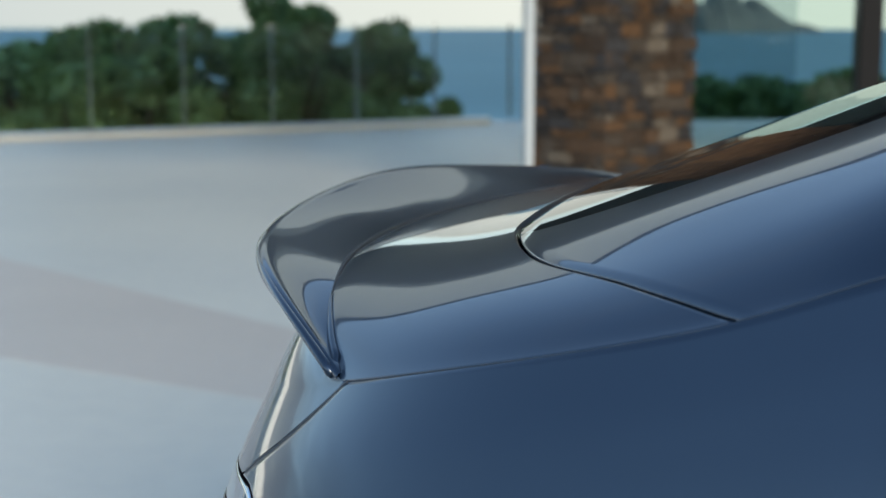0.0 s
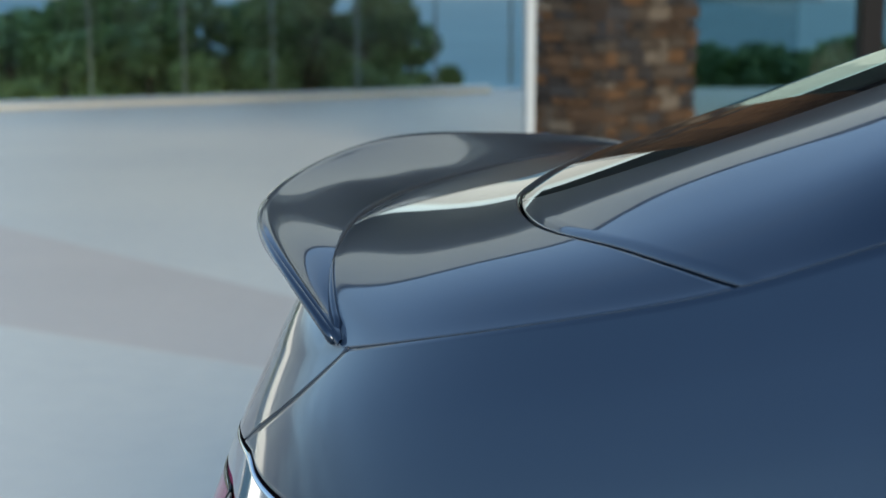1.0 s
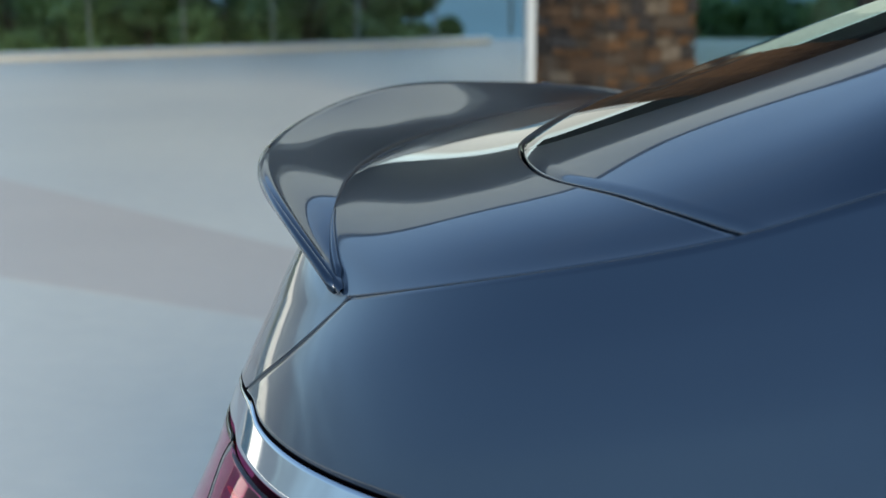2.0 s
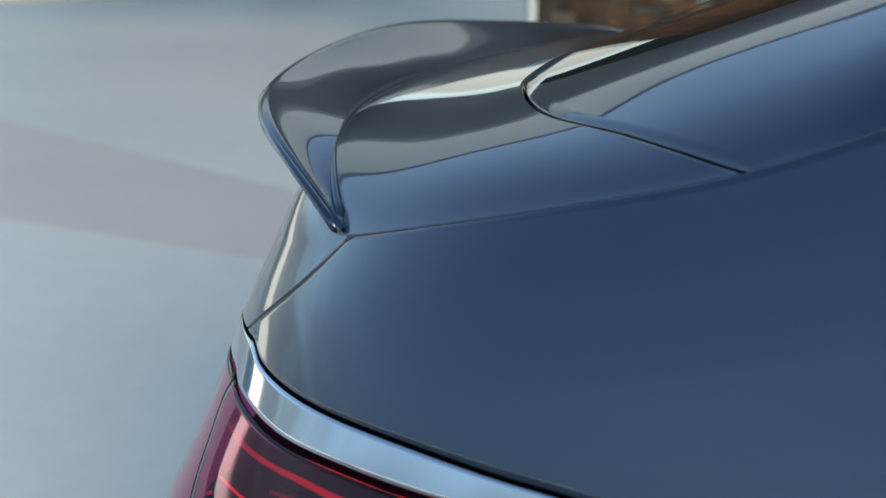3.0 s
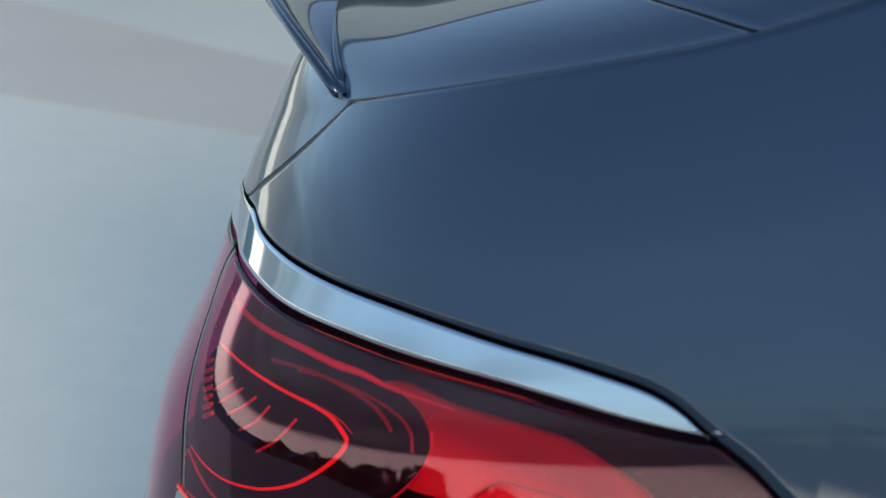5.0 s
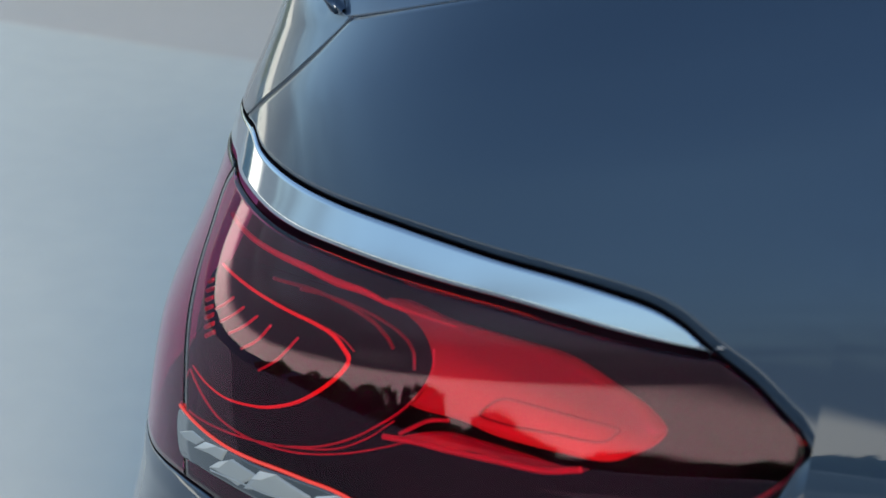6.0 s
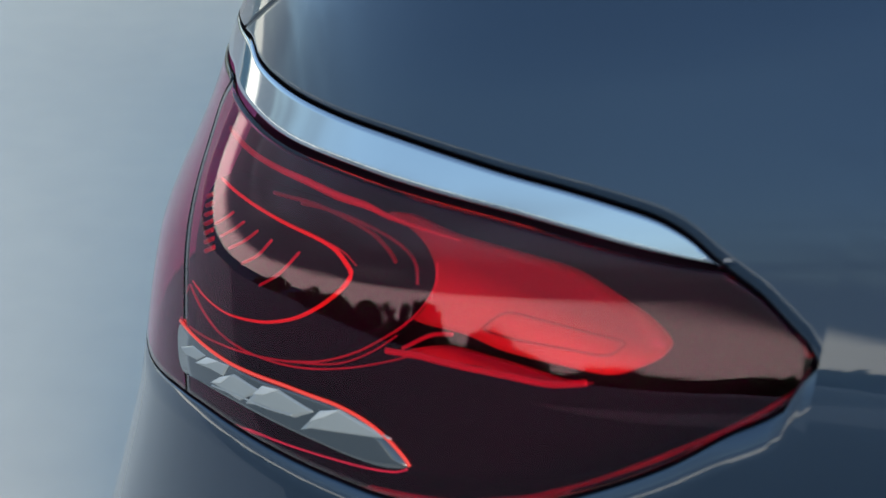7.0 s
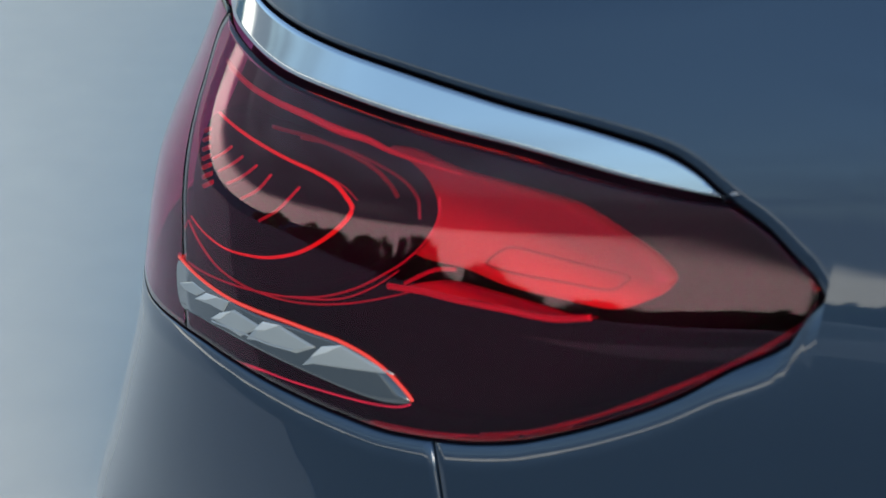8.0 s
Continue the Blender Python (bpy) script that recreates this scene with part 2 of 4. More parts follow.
def grid_faces(n, m, start=0):
    i, j = np.meshgrid(np.arange(n - 1), np.arange(m - 1), indexing="ij")
    a = (start + i * m + j).ravel()
    return np.stack([a, a + m, a + m + 1, a + 1], -1).tolist()


def tube(points, radius, sides=8, closed=False, taper=None):
    """Vertices and faces of a round bar along the points."""
    P = np.asarray(points, float)
    n = len(P)
    T = np.gradient(P, axis=0)
    if closed:
        T = np.roll(P, -1, 0) - np.roll(P, 1, 0)
    T /= np.maximum(np.linalg.norm(T, axis=1, keepdims=True), 1e-9)
    up = np.array([0.13, 0.21, 0.97])
    verts = []
    for k in range(n):
        u = np.cross(T[k], up)
        u /= np.linalg.norm(u)
        v = np.cross(u, T[k])
        r = radius * (taper[k] if taper is not None else 1)
        for a in range(sides):
            g = 2 * np.pi * a / sides
            verts.append(P[k] + r * (u * np.cos(g) + v * np.sin(g)))
    faces = []
    for k in range(n if closed else n - 1):
        for a in range(sides):
            b, k2 = (a + 1) % sides, (k + 1) % n
            faces.append([k * sides + a, k * sides + b, k2 * sides + b, k2 * sides + a])
    if not closed:
        faces += [list(range(sides))[::-1], [(n - 1) * sides + a for a in range(sides)]]
    return verts, faces


# ---- the car's surfaces ----
X0, YC, NE = 0.30, 1.30, 4.0
LEVEL = (0, 0.05, 0.10, 0.20, 0.30, 0.40, 0.50, 0.62, 0.86)
REAR = (0.905, 0.937, 0.952, 0.996, 1.012, 1.045, 1.085, 1.10, 1.03)
SIDE = (0.5725, 0.60, 0.624, 0.660, 0.682, 0.690, 0.690, 0.68, 0.64)


def shoulder(x):
    """Height of the shoulder crease along the car."""
    return spline(x, (-0.72, -0.56, -0.45, -0.38, -0.31, -0.24, -0.17, -0.1, 0.1, 0.6, 2, 3.4), (0.972, 1.011, 1.041, 1.061, 1.08, 1.099, 1.121, 1.149, 1.187, 1.204, 1.161, 1.049))


def flare(x):
    """How far the flank widens towards the front."""
    return ease(x, (-0.10, 0.2, 0.8, 3.4), (0, 0.02, 0.13, 0.13))


def crease_y(x):
    """y of the crease at x."""
    s = np.clip((X0 - np.asarray(x, float)) / REAR[0], 0, 1)
    return YC - SIDE[0] * (1 - s**NE) ** (1 / NE) - flare(x)


EDGE = np.polyfit(np.linspace(-0.44, -0.08, 30), crease_y(np.linspace(-0.44, -0.08, 30)), 3)


def deck_edge(x):
    """The line from which the lid's crown swells: the crease, carried on in a gentler bend under the spoiler."""
    x = np.asarray(x, float)
    k = np.clip((x + 0.16) / 0.12, 0, 1)
    k = k * k * (3 - 2 * k)
    c = -0.50 + 0.045 * np.logaddexp(0, (x + 0.50) / 0.045)
    return np.polyval(EDGE, c) * (1 - k) + crease_y(x) * k


def deck(x):
    """Height of the lid's and the roof's middle before the rear window lifts."""
    return spline(x, (-0.66, -0.56, -0.47, -0.41, -0.29, -0.17, 0.1, 0.6, 2.0, 3.4), (1.083, 1.0935, 1.103, 1.111, 1.129, 1.150, 1.20, 1.22, 1.19, 1.08))


def window_line(b):
    """x of the joint between boot lid and roof, b metres inward of the crease."""
    return ease(b, (0, 0.0152, 0.0345, 0.0554, 0.0715, 0.0917, 0.1147, 0.1402, 0.1655, 0.2062, 0.2511, 0.3081, 0.40, 0.502), (-0.177, -0.2038, -0.2361, -0.2677, -0.2931, -0.3236, -0.3486, -0.368, -0.3826, -0.3993, -0.4079, -0.417, -0.426, -0.43))


def ramp_line(b):
    """x from which the rear window and roof pillar lift off the lid's line."""
    return ease(b, (0, 0.023, 0.05, 0.079, 0.1, 0.126, 0.158, 0.194, 0.23, 0.288, 0.358, 0.442, 0.502), (-0.177, -0.206, -0.241, -0.276, -0.304, -0.338, -0.368, -0.393, -0.413, -0.438, -0.457, -0.476, -0.479))


TRIM = (0.0047, 0.00014, 0.00036, 0.01251, -0.00391, 0.00484, 0.00016, -0.00156, -0.02053, -0.01647,
        0.00614, 0.00734, -0.00367, -0.01289, -0.00023, -0.00356, 0.00442, 0.00431, 0.00075, 0.02847)


def trim(x, b):
    """Height change on the plain section, bent until the canopy's reflections fit the view."""
    u = 1.5 * np.tanh(np.clip((x + 0.42) / 0.15, -1.6, 3.5) / 1.5)
    r = 0.025 * np.logaddexp(0, (x - ramp_line(b)) / 0.025)
    r = r / (1 + r / 0.5) / 0.2
    terms = (1, u, u * u, r, r * r)
    return sum(c * (1 - np.exp(-b / (0.025, 0.06, 0.15, 0.35)[k // 5])) * terms[k % 5] for k, c in enumerate(TRIM))


def root_x(e):
    """x of the spoiler's root, e metres from the car's middle."""
    return spline(np.minimum(np.abs(e), 0.478), (-0.0544, 0.0, 0.0544, 0.0991, 0.1438, 0.1893, 0.2329, 0.2749, 0.3159, 0.3556, 0.3943, 0.4315, 0.4672, 0.48),
                  (-0.5935, -0.5952, -0.5935, -0.5903, -0.5849, -0.5761, -0.5662, -0.5556, -0.5424, -0.5276, -0.5111, -0.4907, -0.4662, -0.455))


def channel(x, y):
    """A slight hump before the spoiler's root, shaped to fit the dark reflection there."""
    e = YC - y
    d = np.maximum(x - root_x(e), 0)
    return 0.0030 * (1 - np.exp(-d / 0.022)) * np.exp(-d / 0.085) * np.clip((0.42 - np.abs(e)) / 0.12, 0, 1)


def top(x, y):
    """Boot lid, rear window and roof as one height over the plan."""
    x, y = np.asarray(x, float), np.asarray(y, float)
    y = np.where(y > YC, 2 * YC - y, y)
    rim = np.maximum(y - crease_y(x), 0)
    b = np.maximum(y - deck_edge(x), 0)
    b = np.maximum(b - np.maximum(crease_y(x) - deck_edge(x), 0) * np.exp(-rim / 0.018), 0)
    ramp = 0.025 * np.logaddexp(0, (x - ramp_line(b)) / 0.025)
    ramp = 0.245 * ramp / (1 + (ramp / 1.3) ** 2) ** 0.5
    return shoulder(x) + (deck(x) - shoulder(x)) * (1 - np.exp(-b / 0.09)) + ramp * (1 - np.exp(-b / 0.03)) + trim(x, b) * (1 - np.exp(-rim / 0.010)) + channel(x, y)


# lamp outline on the flank: upper edge, lower edge of the bright strip, lower edge
LAMP_TIP = 9.76


def lamp_top(a):
    return ease(a, (9.76, 9.81, 9.98, 10.51, 11.51, 12.61, 14.13, 15.23, 16.55, 18.99, 21.79, 25.12, 29.24, 34.5, 42.22, 47.39, 51.28, 63.28, 90),
                (0.24, 0.2395, 0.2325, 0.2214, 0.2024, 0.1874, 0.1683, 0.1593, 0.1523, 0.1423, 0.1333, 0.1232, 0.1122, 0.1002, 0.0832, 0.0711, 0.0591, 0.0511, 0.0471))


def lamp_low(a):
    return ease(a, (9.76, 9.85, 10.33, 11.59, 12.92, 14.46, 16.23, 18.26, 20.69, 23.53, 27.04, 31.44, 37.17, 41.07, 46.17, 51.16, 63.16, 90),
                (0.241, 0.2405, 0.2605, 0.2705, 0.2836, 0.2946, 0.3046, 0.3126, 0.3156, 0.3146, 0.3076, 0.2976, 0.2856, 0.2796, 0.2766, 0.2766, 0.2686, 0.2646))


def strip_low(a):
    return ease(a, (12.61, 14.01, 15.97, 18.26, 20.95, 24.03, 27.84, 32.77, 39.62, 46.57, 50.71, 53.77, 65.77, 90),
                (0.1874, 0.1814, 0.1733, 0.1643, 0.1553, 0.1473, 0.1383, 0.1273, 0.1142, 0.0992, 0.0902, 0.0802, 0.0722, 0.0682))


# ---- ground, sea and site ----
def slab(name, corners, z, mat, label, category, depth=0.2, kind="structure"):
    """A flat slab over the corners (right, ahead) of the site, its top at z."""
    n = len(corners)
    v = [(a, b, z) for a, b in corners] + [(a, b, z - depth) for a, b in corners]
    f = [list(range(n)), list(range(2 * n - 1, n - 1, -1))] + [[(i + 1) % n, i, n + i, n + (i + 1) % n] for i in range(n)]
    ob = mesh_object(name, v, f, mat, None, label, smooth=False)
    ob.matrix_basis = SITE
    return tagged(ob, category=category, kind=kind)


ground = slab("ground", ((-22, -16), (60, -16), (60, 24.6), (0.6, 19.4), (-22, 7.65)), 0.0, concrete, "pale smooth concrete forecourt, faintly stained", "ground", 0.4)
# a flush band, slightly darker and browner than the concrete
band = slab("pavement", ((-8, 13.8), (-2.38, 7.9), (-0.72, 6.14), (1.0, 4.3), (4.0, 1.2), (4.0, 0.2), (1.5, 3.6), (-0.57, 4.85), (-1.66, 5.5), (-6, 8.1)), 0.0015, concrete_dark, "slightly darker brownish band across the forecourt", "pavement", 0.05)
drive = slab("road", ((-22, -14), (-14, -14), (-9, -4.8), (60, -4.8), (60, 0.5), (-1.5, 0.5), (-22, 6.6)), 0.004, asphalt, "dark asphalt drive along the forecourt", "road", 0.05)
water = slab("water", ((-4000, -400), (4000, -400), (4000, 4500), (-4000, 4500)), -16.0, sea, "calm blue-grey sea reaching the horizon", "sea", 1.0)
kerb = slab("kerb", ((-22, 6.95), (0.6, 18.72), (0.6, 19.4), (-22, 7.65)), 0.06, concrete, "low pale kerb along the terrace edge", "kerb", 0.1)


def fence():
    """Glass balustrade along the terrace edge: slim posts and one pane to a bay."""
    thing = empty("fence", "frameless clear glass balustrade with slim metal posts on the kerb", "fence", SITE, "structure")
    turn = math.degrees(math.atan(0.52))
    for k in range(-9, 6):
        right = -4.01 + 0.976 * k
        at = pose(right, 18.86 + 0.52 * right, 0.06, 0, 0, turn)
        part("post", box_data((-0.008, -0.02, 0), (0.008, 0.02, 1.2), 0.003), fence_post, thing, m=at)
        pane = part("pane", box_data((0.03, -0.006, 0.03), (1.07, 0.006, 1.2)), fence_glass, thing, m=at)
        pane.visible_shadow = False


fence_post = material("brushed_post", (0.20, 0.24, 0.23), 0.6, 0.0, noise_scale=3.0, vary=0.2)
fence()


def leaves(count, blobs, size, seed):
    """Loose leaf blades scattered through overlapping clumps (centre, radii)."""
    rng = np.random.default_rng(seed)
    verts, faces = [], []
    vol = np.array([b[1][0] * b[1][1] * b[1][2] for b in blobs]) ** 0.7
    pick = rng.choice(len(blobs), count, p=vol / vol.sum())
    d = rng.normal(size=(count, 3))
    d /= np.linalg.norm(d, axis=1, keepdims=True)
    r = rng.uniform(0.55, 1.05, count) ** 0.7
    cen = np.array([b[0] for b in blobs])[pick] + d * r[:, None] * np.array([b[1] for b in blobs])[pick]
    u = rng.normal(size=(count, 3))
    u /= np.linalg.norm(u, axis=1, keepdims=True)
    w = np.cross(u, rng.normal(size=(count, 3)))
    w /= np.linalg.norm(w, axis=1, keepdims=True)
    L = size * rng.uniform(0.6, 1.4, (count, 1))
    V = np.stack([cen - u * L, cen - w * L * 0.4, cen + u * L, cen + w * L * 0.4], 1).reshape(-1, 3)
    F = np.arange(count * 4).reshape(-1, 4)
    return V, F


def tree(right, ahead, base, height, spread, seed, count=5000, size=0.10, label="dense green coastal shrub", category="shrub", name="shrub"):
    """A shrub or tree: forked tapered trunk under a crown of leaf blades in uneven clumps."""
    rng = np.random.default_rng(seed)
    thing = empty(name, label, category, SITE @ pose(right, ahead, base), group="shrubs beyond the fence" if name == "shrub" else "trees by the drive")
    V, F = [], []
    for k in range(4):
        g = rng.uniform(0, 6.28)
        out = spread * rng.uniform(0.15, 0.5)
        pts = [(0.05 * k, 0, 0), (0.25 * out * math.cos(g), 0.25 * out * math.sin(g), height * 0.3), (out * math.cos(g), out * math.sin(g), height * rng.uniform(0.55, 0.8))]
        v, f = tube(pts, 0.045 * height / 2, 7, taper=(1, 0.7, 0.25))
        F += [[i + len(V) for i in q] for q in f]
        V += list(v)
    mesh_object("trunk", V, F, bark, thing)
    blobs = []
    for k in range(16):
        g, q = rng.uniform(0, 6.28), rng.uniform(0, 0.8) ** 0.6
        z = height * rng.uniform(0.08, 0.86)
        fall = 1 - max(0, z / height - 0.5) * 1.0
        rad = spread * rng.uniform(0.22, 0.42)
        blobs.append(((spread * q * fall * math.cos(g), spread * q * fall * math.sin(g), z), (rad, rad, min(rad * 0.75, height * 1.02 - z))))
    V, F = leaves(count, blobs, size, seed)
    mesh_object("crown", V, F, leaf, thing, smooth=False)


# shrubs on the slope beyond the fence, tops about eye height
SHRUBS = ((-7.2, 21.5, 2.35, 1.3), (-6.0, 21.8, 2.42, 1.2), (-4.9, 21.8, 2.5, 1.0), (-3.7, 22.4, 3.05, 1.0), (-2.8, 22.5, 3.1, 1.05), (-2.0, 22.5, 2.8, 0.9), (-1.3, 22.5, 2.85, 1.0), (-0.75, 22.2, 2.5, 0.6),
          (-6.6, 20.9, 2.0, 1.1), (-5.3, 20.9, 2.1, 1.1), (-4.2, 21.0, 2.3, 1.0), (-3.2, 21.0, 2.4, 1.0), (-2.2, 21.1, 2.4, 1.0), (-1.3, 21.3, 2.3, 0.9), (-8.6, 21.2, 2.3, 1.4), (-10.4, 21.0, 2.4, 1.7),
          (4.4, 24.5, 1.6, 1.2), (5.7, 24.6, 1.6, 1.2), (7.0, 24.8, 1.7, 1.3), (8.6, 25.0, 1.7, 1.4), (-0.12, 21.5, 1.55, 0.3))
for k, (r, d, hgt, spr) in enumerate(SHRUBS):
    tree(r, d, -1.5, hgt * 1.17, spr * 1.2, 40 + k, 5600)
slope = slab("earth_slope", ((-60, 7.7), (-22.05, 7.7), (0.6, 19.5), (60, 24.7), (60, 36), (-60, 36)), -1.45, material("slope_earth", (0.07, 0.075, 0.035), 0.95, noise_scale=0.8, vary=0.5, bump=0.5), "overgrown earth slope below the terrace edge", "slope", 15.0)

# unseen ground, added low so the reflected trees stand lower on the car
slab("earth_bank", ((-90, -90), (90, -90), (90, -16.1), (-22.1, -16.1), (-22.1, 9), (-90, 9)), -3.88, bpy.data.materials["slope_earth"], "unseen low earth ground under the reflected trees", "slope", 12.0)

# ---- stone pillar, canopy and glazed front ----
PILLAR = SITE @ pose(0.99, 9.0, 0, 0, 0, -48)


def pillar():
    """Square stone pier, one corner towards the forecourt, faced with rough split stones."""
    thing = empty("stone_pillar", "square pier faced with rough brown and rust split stone", "pillar", PILLAR, "structure")
    side_a, side_b, high, t = 0.66, 0.86, 3.39, 0.05
    part("core", box_data((-side_a + t, t, 0), (-t, side_b - t, high)), mortar, thing)
    rng = random.Random(5)
    shapes = []
    for k in range(10):
        bm = box_data((-0.5, -0.5, -0.5), (0.5, 0.5, 0.5))
        bmesh.ops.subdivide_edges(bm, edges=bm.edges[:], cuts=1)
        for v in bm.verts:
            v.co += Vector((rng.uniform(-0.045, 0.045), rng.uniform(-0.12, 0.12), rng.uniform(-0.06, 0.06)))
        me = bpy.data.meshes.new("stone")
        bm.to_mesh(me)
        bm.free()
        me.materials.append(stone)
        shapes.append(me)

    rest = bmesh.new()

    def face(length, m, z, end, fine):
        while z < end - 0.02:
            h = min(rng.choice((0.045, 0.06, 0.075, 0.095) if fine else (0.12, 0.16)), end - z)
            x = 0.0
            while x < length - 0.02:
                w = rng.uniform(0.07, 0.21) * (1 if fine else 1.4)
                if length - x - w < 0.06:
                    w = length - x
                place = m @ Matrix.Translation((x + w / 2, 0.05 + rng.uniform(-0.008, 0.008), z + h / 2)) @ Matrix.Diagonal((w - 0.007, 0.10 + rng.uniform(-0.02, 0.03), h - 0.007, 1))
                me = rng.choice(shapes)
                if fine:
                    ob = new("stone", me)
                    ob.parent = thing
                    ob.matrix_basis = place
                else:
                    k = len(rest.verts)
                    rest.from_mesh(me)
                    rest.verts.ensure_lookup_table()
                    for v in rest.verts[k:]:
                        v.co = place @ v.co
                x += w
            z += h

    for a, b, fine in ((0.0, 0.2, False), (0.2, 1.62, True), (1.62, high, False)):
        face(side_a, pose(-side_a, 0, 0), a, b, fine)
        face(side_b, pose(0, 0, 0, 0, 0, 90), a, b, fine)
    tagged(part("stone_facing", rest, stone, thing), kind="stuff")


pillar()
slab("wall_pier", ((0.53, 9.42), (0.58, 9.42), (0.58, 9.9), (0.53, 9.9)), 1.9, white_render, "slim white rendered wall end beside the stone pillar", "wall", 1.9)

# flat roof out of view, placed by its reflections in the car: deep pale front, dark coping, far darker grey underside
# in long boards
SKEW = -7.1
canopy = empty("canopy", "flat pavilion roof with pale grey front and darker grey soffit", "canopy", SITE @ pose(0, 7.3, 0, 0, 0, SKEW), "structure")
part("fascia", box_data((-6.6, 0.0, 3.4), (26, 0.30, 4.36), 0.01), fascia_pale, canopy, "pale grey front panel")
part("coping", box_data((-6.68, -0.05, 4.364), (26.1, 0.34, 4.42), 0.006), dark_frame, canopy, "dark metal coping")
part("roof_slab", box_data((-6.5, 0.304, 3.56), (26, 12.0, 4.36)), white_render, canopy)
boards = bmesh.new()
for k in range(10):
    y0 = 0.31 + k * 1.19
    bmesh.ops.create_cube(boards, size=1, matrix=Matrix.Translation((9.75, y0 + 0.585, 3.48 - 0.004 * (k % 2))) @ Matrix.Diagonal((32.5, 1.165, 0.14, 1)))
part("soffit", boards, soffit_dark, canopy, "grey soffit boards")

front = empty("glass_wall", "tall tinted glazing with dark mullions between pillar and house", "window", SITE, "structure")
for x0, x1 in ((1.55, 2.67), (2.83, 4.2), (4.36, 6.0), (6.16, 8.0)):
    g = part("pane", box_data((x0, 9.6, 0.05), (x1, 9.612, 3.0)), tinted_glass, front)
    g.visible_shadow = False
slider = part("sliding_pane", box_data((1.60, 9.66, 0.06), (2.30, 9.672, 2.98)), slider_glass, front, "darker sliding pane behind the fixed glazing")
slider.visible_shadow = False
for x0, x1 in ((2.68, 2.82), (4.21, 4.35), (6.01, 6.15)):
    part("mullion", box_data((x0, 9.52, 0), (x1, 9.70, 3.0), 0.004), dark_frame, front)
part("head_rail", box_data((1.55, 9.52, 3.005), (8.0, 9.70, 3.12), 0.004), dark_frame, front)
part("sill", box_data((1.55, 9.54, 0), (8.0, 9.68, 0.045), 0.004), dark_frame, front)


def headland():
    """A low wooded cape far out over the water."""
    n, m = 40, 9
    V = []
    for i in range(n):
        a = i / (n - 1)
        high = 92 * (math.sin(math.pi * min(1, a * 1.1) ** 0.6) ** 0.7 if a < 0.9 else 0.25) * (0.85 + 0.3 * noise.noise((a * 9, 0.3, 0)))
        for j in range(m):
            b = j / (m - 1) * 2 - 1
            V.append((490 + 230 * a, 3000 + 200 * b, -17 + max(0, high * (1 - b * b)) + 3 * noise.noise((a * 30, b * 6, 1))))
    ob = mesh_object("headland", V, grid_faces(n, m), headland_green, None, "hazy grey-green wooded headland across the water")
    ob.matrix_basis = SITE
    tagged(ob, category="headland", kind="structure")


headland_green = material("headland_scrub", (0.16, 0.17, 0.15), 0.95, noise_scale=0.01, vary=0.4, fine=0.1)
headland()

# trees behind the camera, seen in the lamp's lens, sunk until their reflection fits
for k in range(44):
    g, far_out = radians(-35 + 3.0 * k), 31 + 2.5 * math.cos(k * 1.7)
    tree(-far_out * math.sin(g), -far_out * math.cos(g), -3.9, 4.9 + 0.6 * math.sin(k * 1.3) ** 2, 2.4, 90 + k, 2600, 0.27, "broad dark green tree beyond the drive", "tree", "tree")

# ---- the car ----
car = empty("car", "dark navy metallic coupe with a boot spoiler, parked on concrete", "car")


def angle(q):
    """Degrees round the flank: q from 0 to 1 towards the rear's middle, below 0 metres forward of the axle."""
    q = np.asarray(q, float)
    return np.where(q >= 0, np.degrees(np.arcsin(np.clip(q, 0, 1) ** 2)), q)


EYE_SHIFT = (0.00848, -0.02666, -0.03516, -0.03962, -0.02954, -0.01207, 0.02002, 0.02639, 0.01928)


def eye_shift(q, w):
    """Flank's and lamp's shift along the sight lines, fitted to the reflections, growing from the crease downwards."""
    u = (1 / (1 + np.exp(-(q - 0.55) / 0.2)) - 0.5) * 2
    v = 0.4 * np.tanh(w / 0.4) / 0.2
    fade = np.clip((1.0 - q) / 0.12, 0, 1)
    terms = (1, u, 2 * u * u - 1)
    return fade * fade * (3 - 2 * fade) * sum(c * terms[k % 3] * v ** (k // 3 + 1) for k, c in enumerate(EYE_SHIFT))


def body(q, w):
    """The flank by q instead of the angle, carried straight on to the front."""
    q, w = np.asarray(q, float), np.asarray(w, float)
    s = np.clip(q, 0, 1)
    x = np.where(q >= 0, X0 - ease(w, LEVEL, REAR) * s, X0 - q)
    c = (1 - s**NE) ** (1 / NE)
    nose = ease(np.maximum(-q, 0), (0, 2.2, 3.0, 3.5), (1, 0.99, 0.93, 0.78))
    y = YC - (ease(w, LEVEL, SIDE) * c + flare(x)) * nose
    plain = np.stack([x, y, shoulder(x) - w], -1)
    # moved along lines from the camera's first place, so outlines in view stay
    return np.array([0, 0, EYE]) + (plain - [0, 0, EYE]) * (1 + eye_shift(q, w))[..., None]


def lid_back(q, w):
    """The lid's rear face, which swells out under the spoiler."""
    q, w = np.asarray(q, float), np.asarray(w, float)
    k = np.clip((q - 0.826) / 0.09, 0, 1)
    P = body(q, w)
    P[..., 0] -= 0.010 * k * k * (3 - 2 * k) * np.clip(1 - w / 0.05, 0, 1) ** 1.5
    return P


def patch(q0, q1, n, low, high, m, gap=0.0, on=body):
    """Grid on the flank; q0, q1 numbers or functions of the row 0..1, low and high functions of the angle."""
    v = np.linspace(0, 1, m)
    a, b = (f(v) if callable(f) else f + 0 * v for f in (q0, q1))
    q = a[None] + (b - a)[None] * np.linspace(0, 1, n)[:, None]
    ang = angle(q)
    lo, hi = low(ang) + gap, high(ang) - gap
    return on(q, lo + (hi - lo) * v[None])


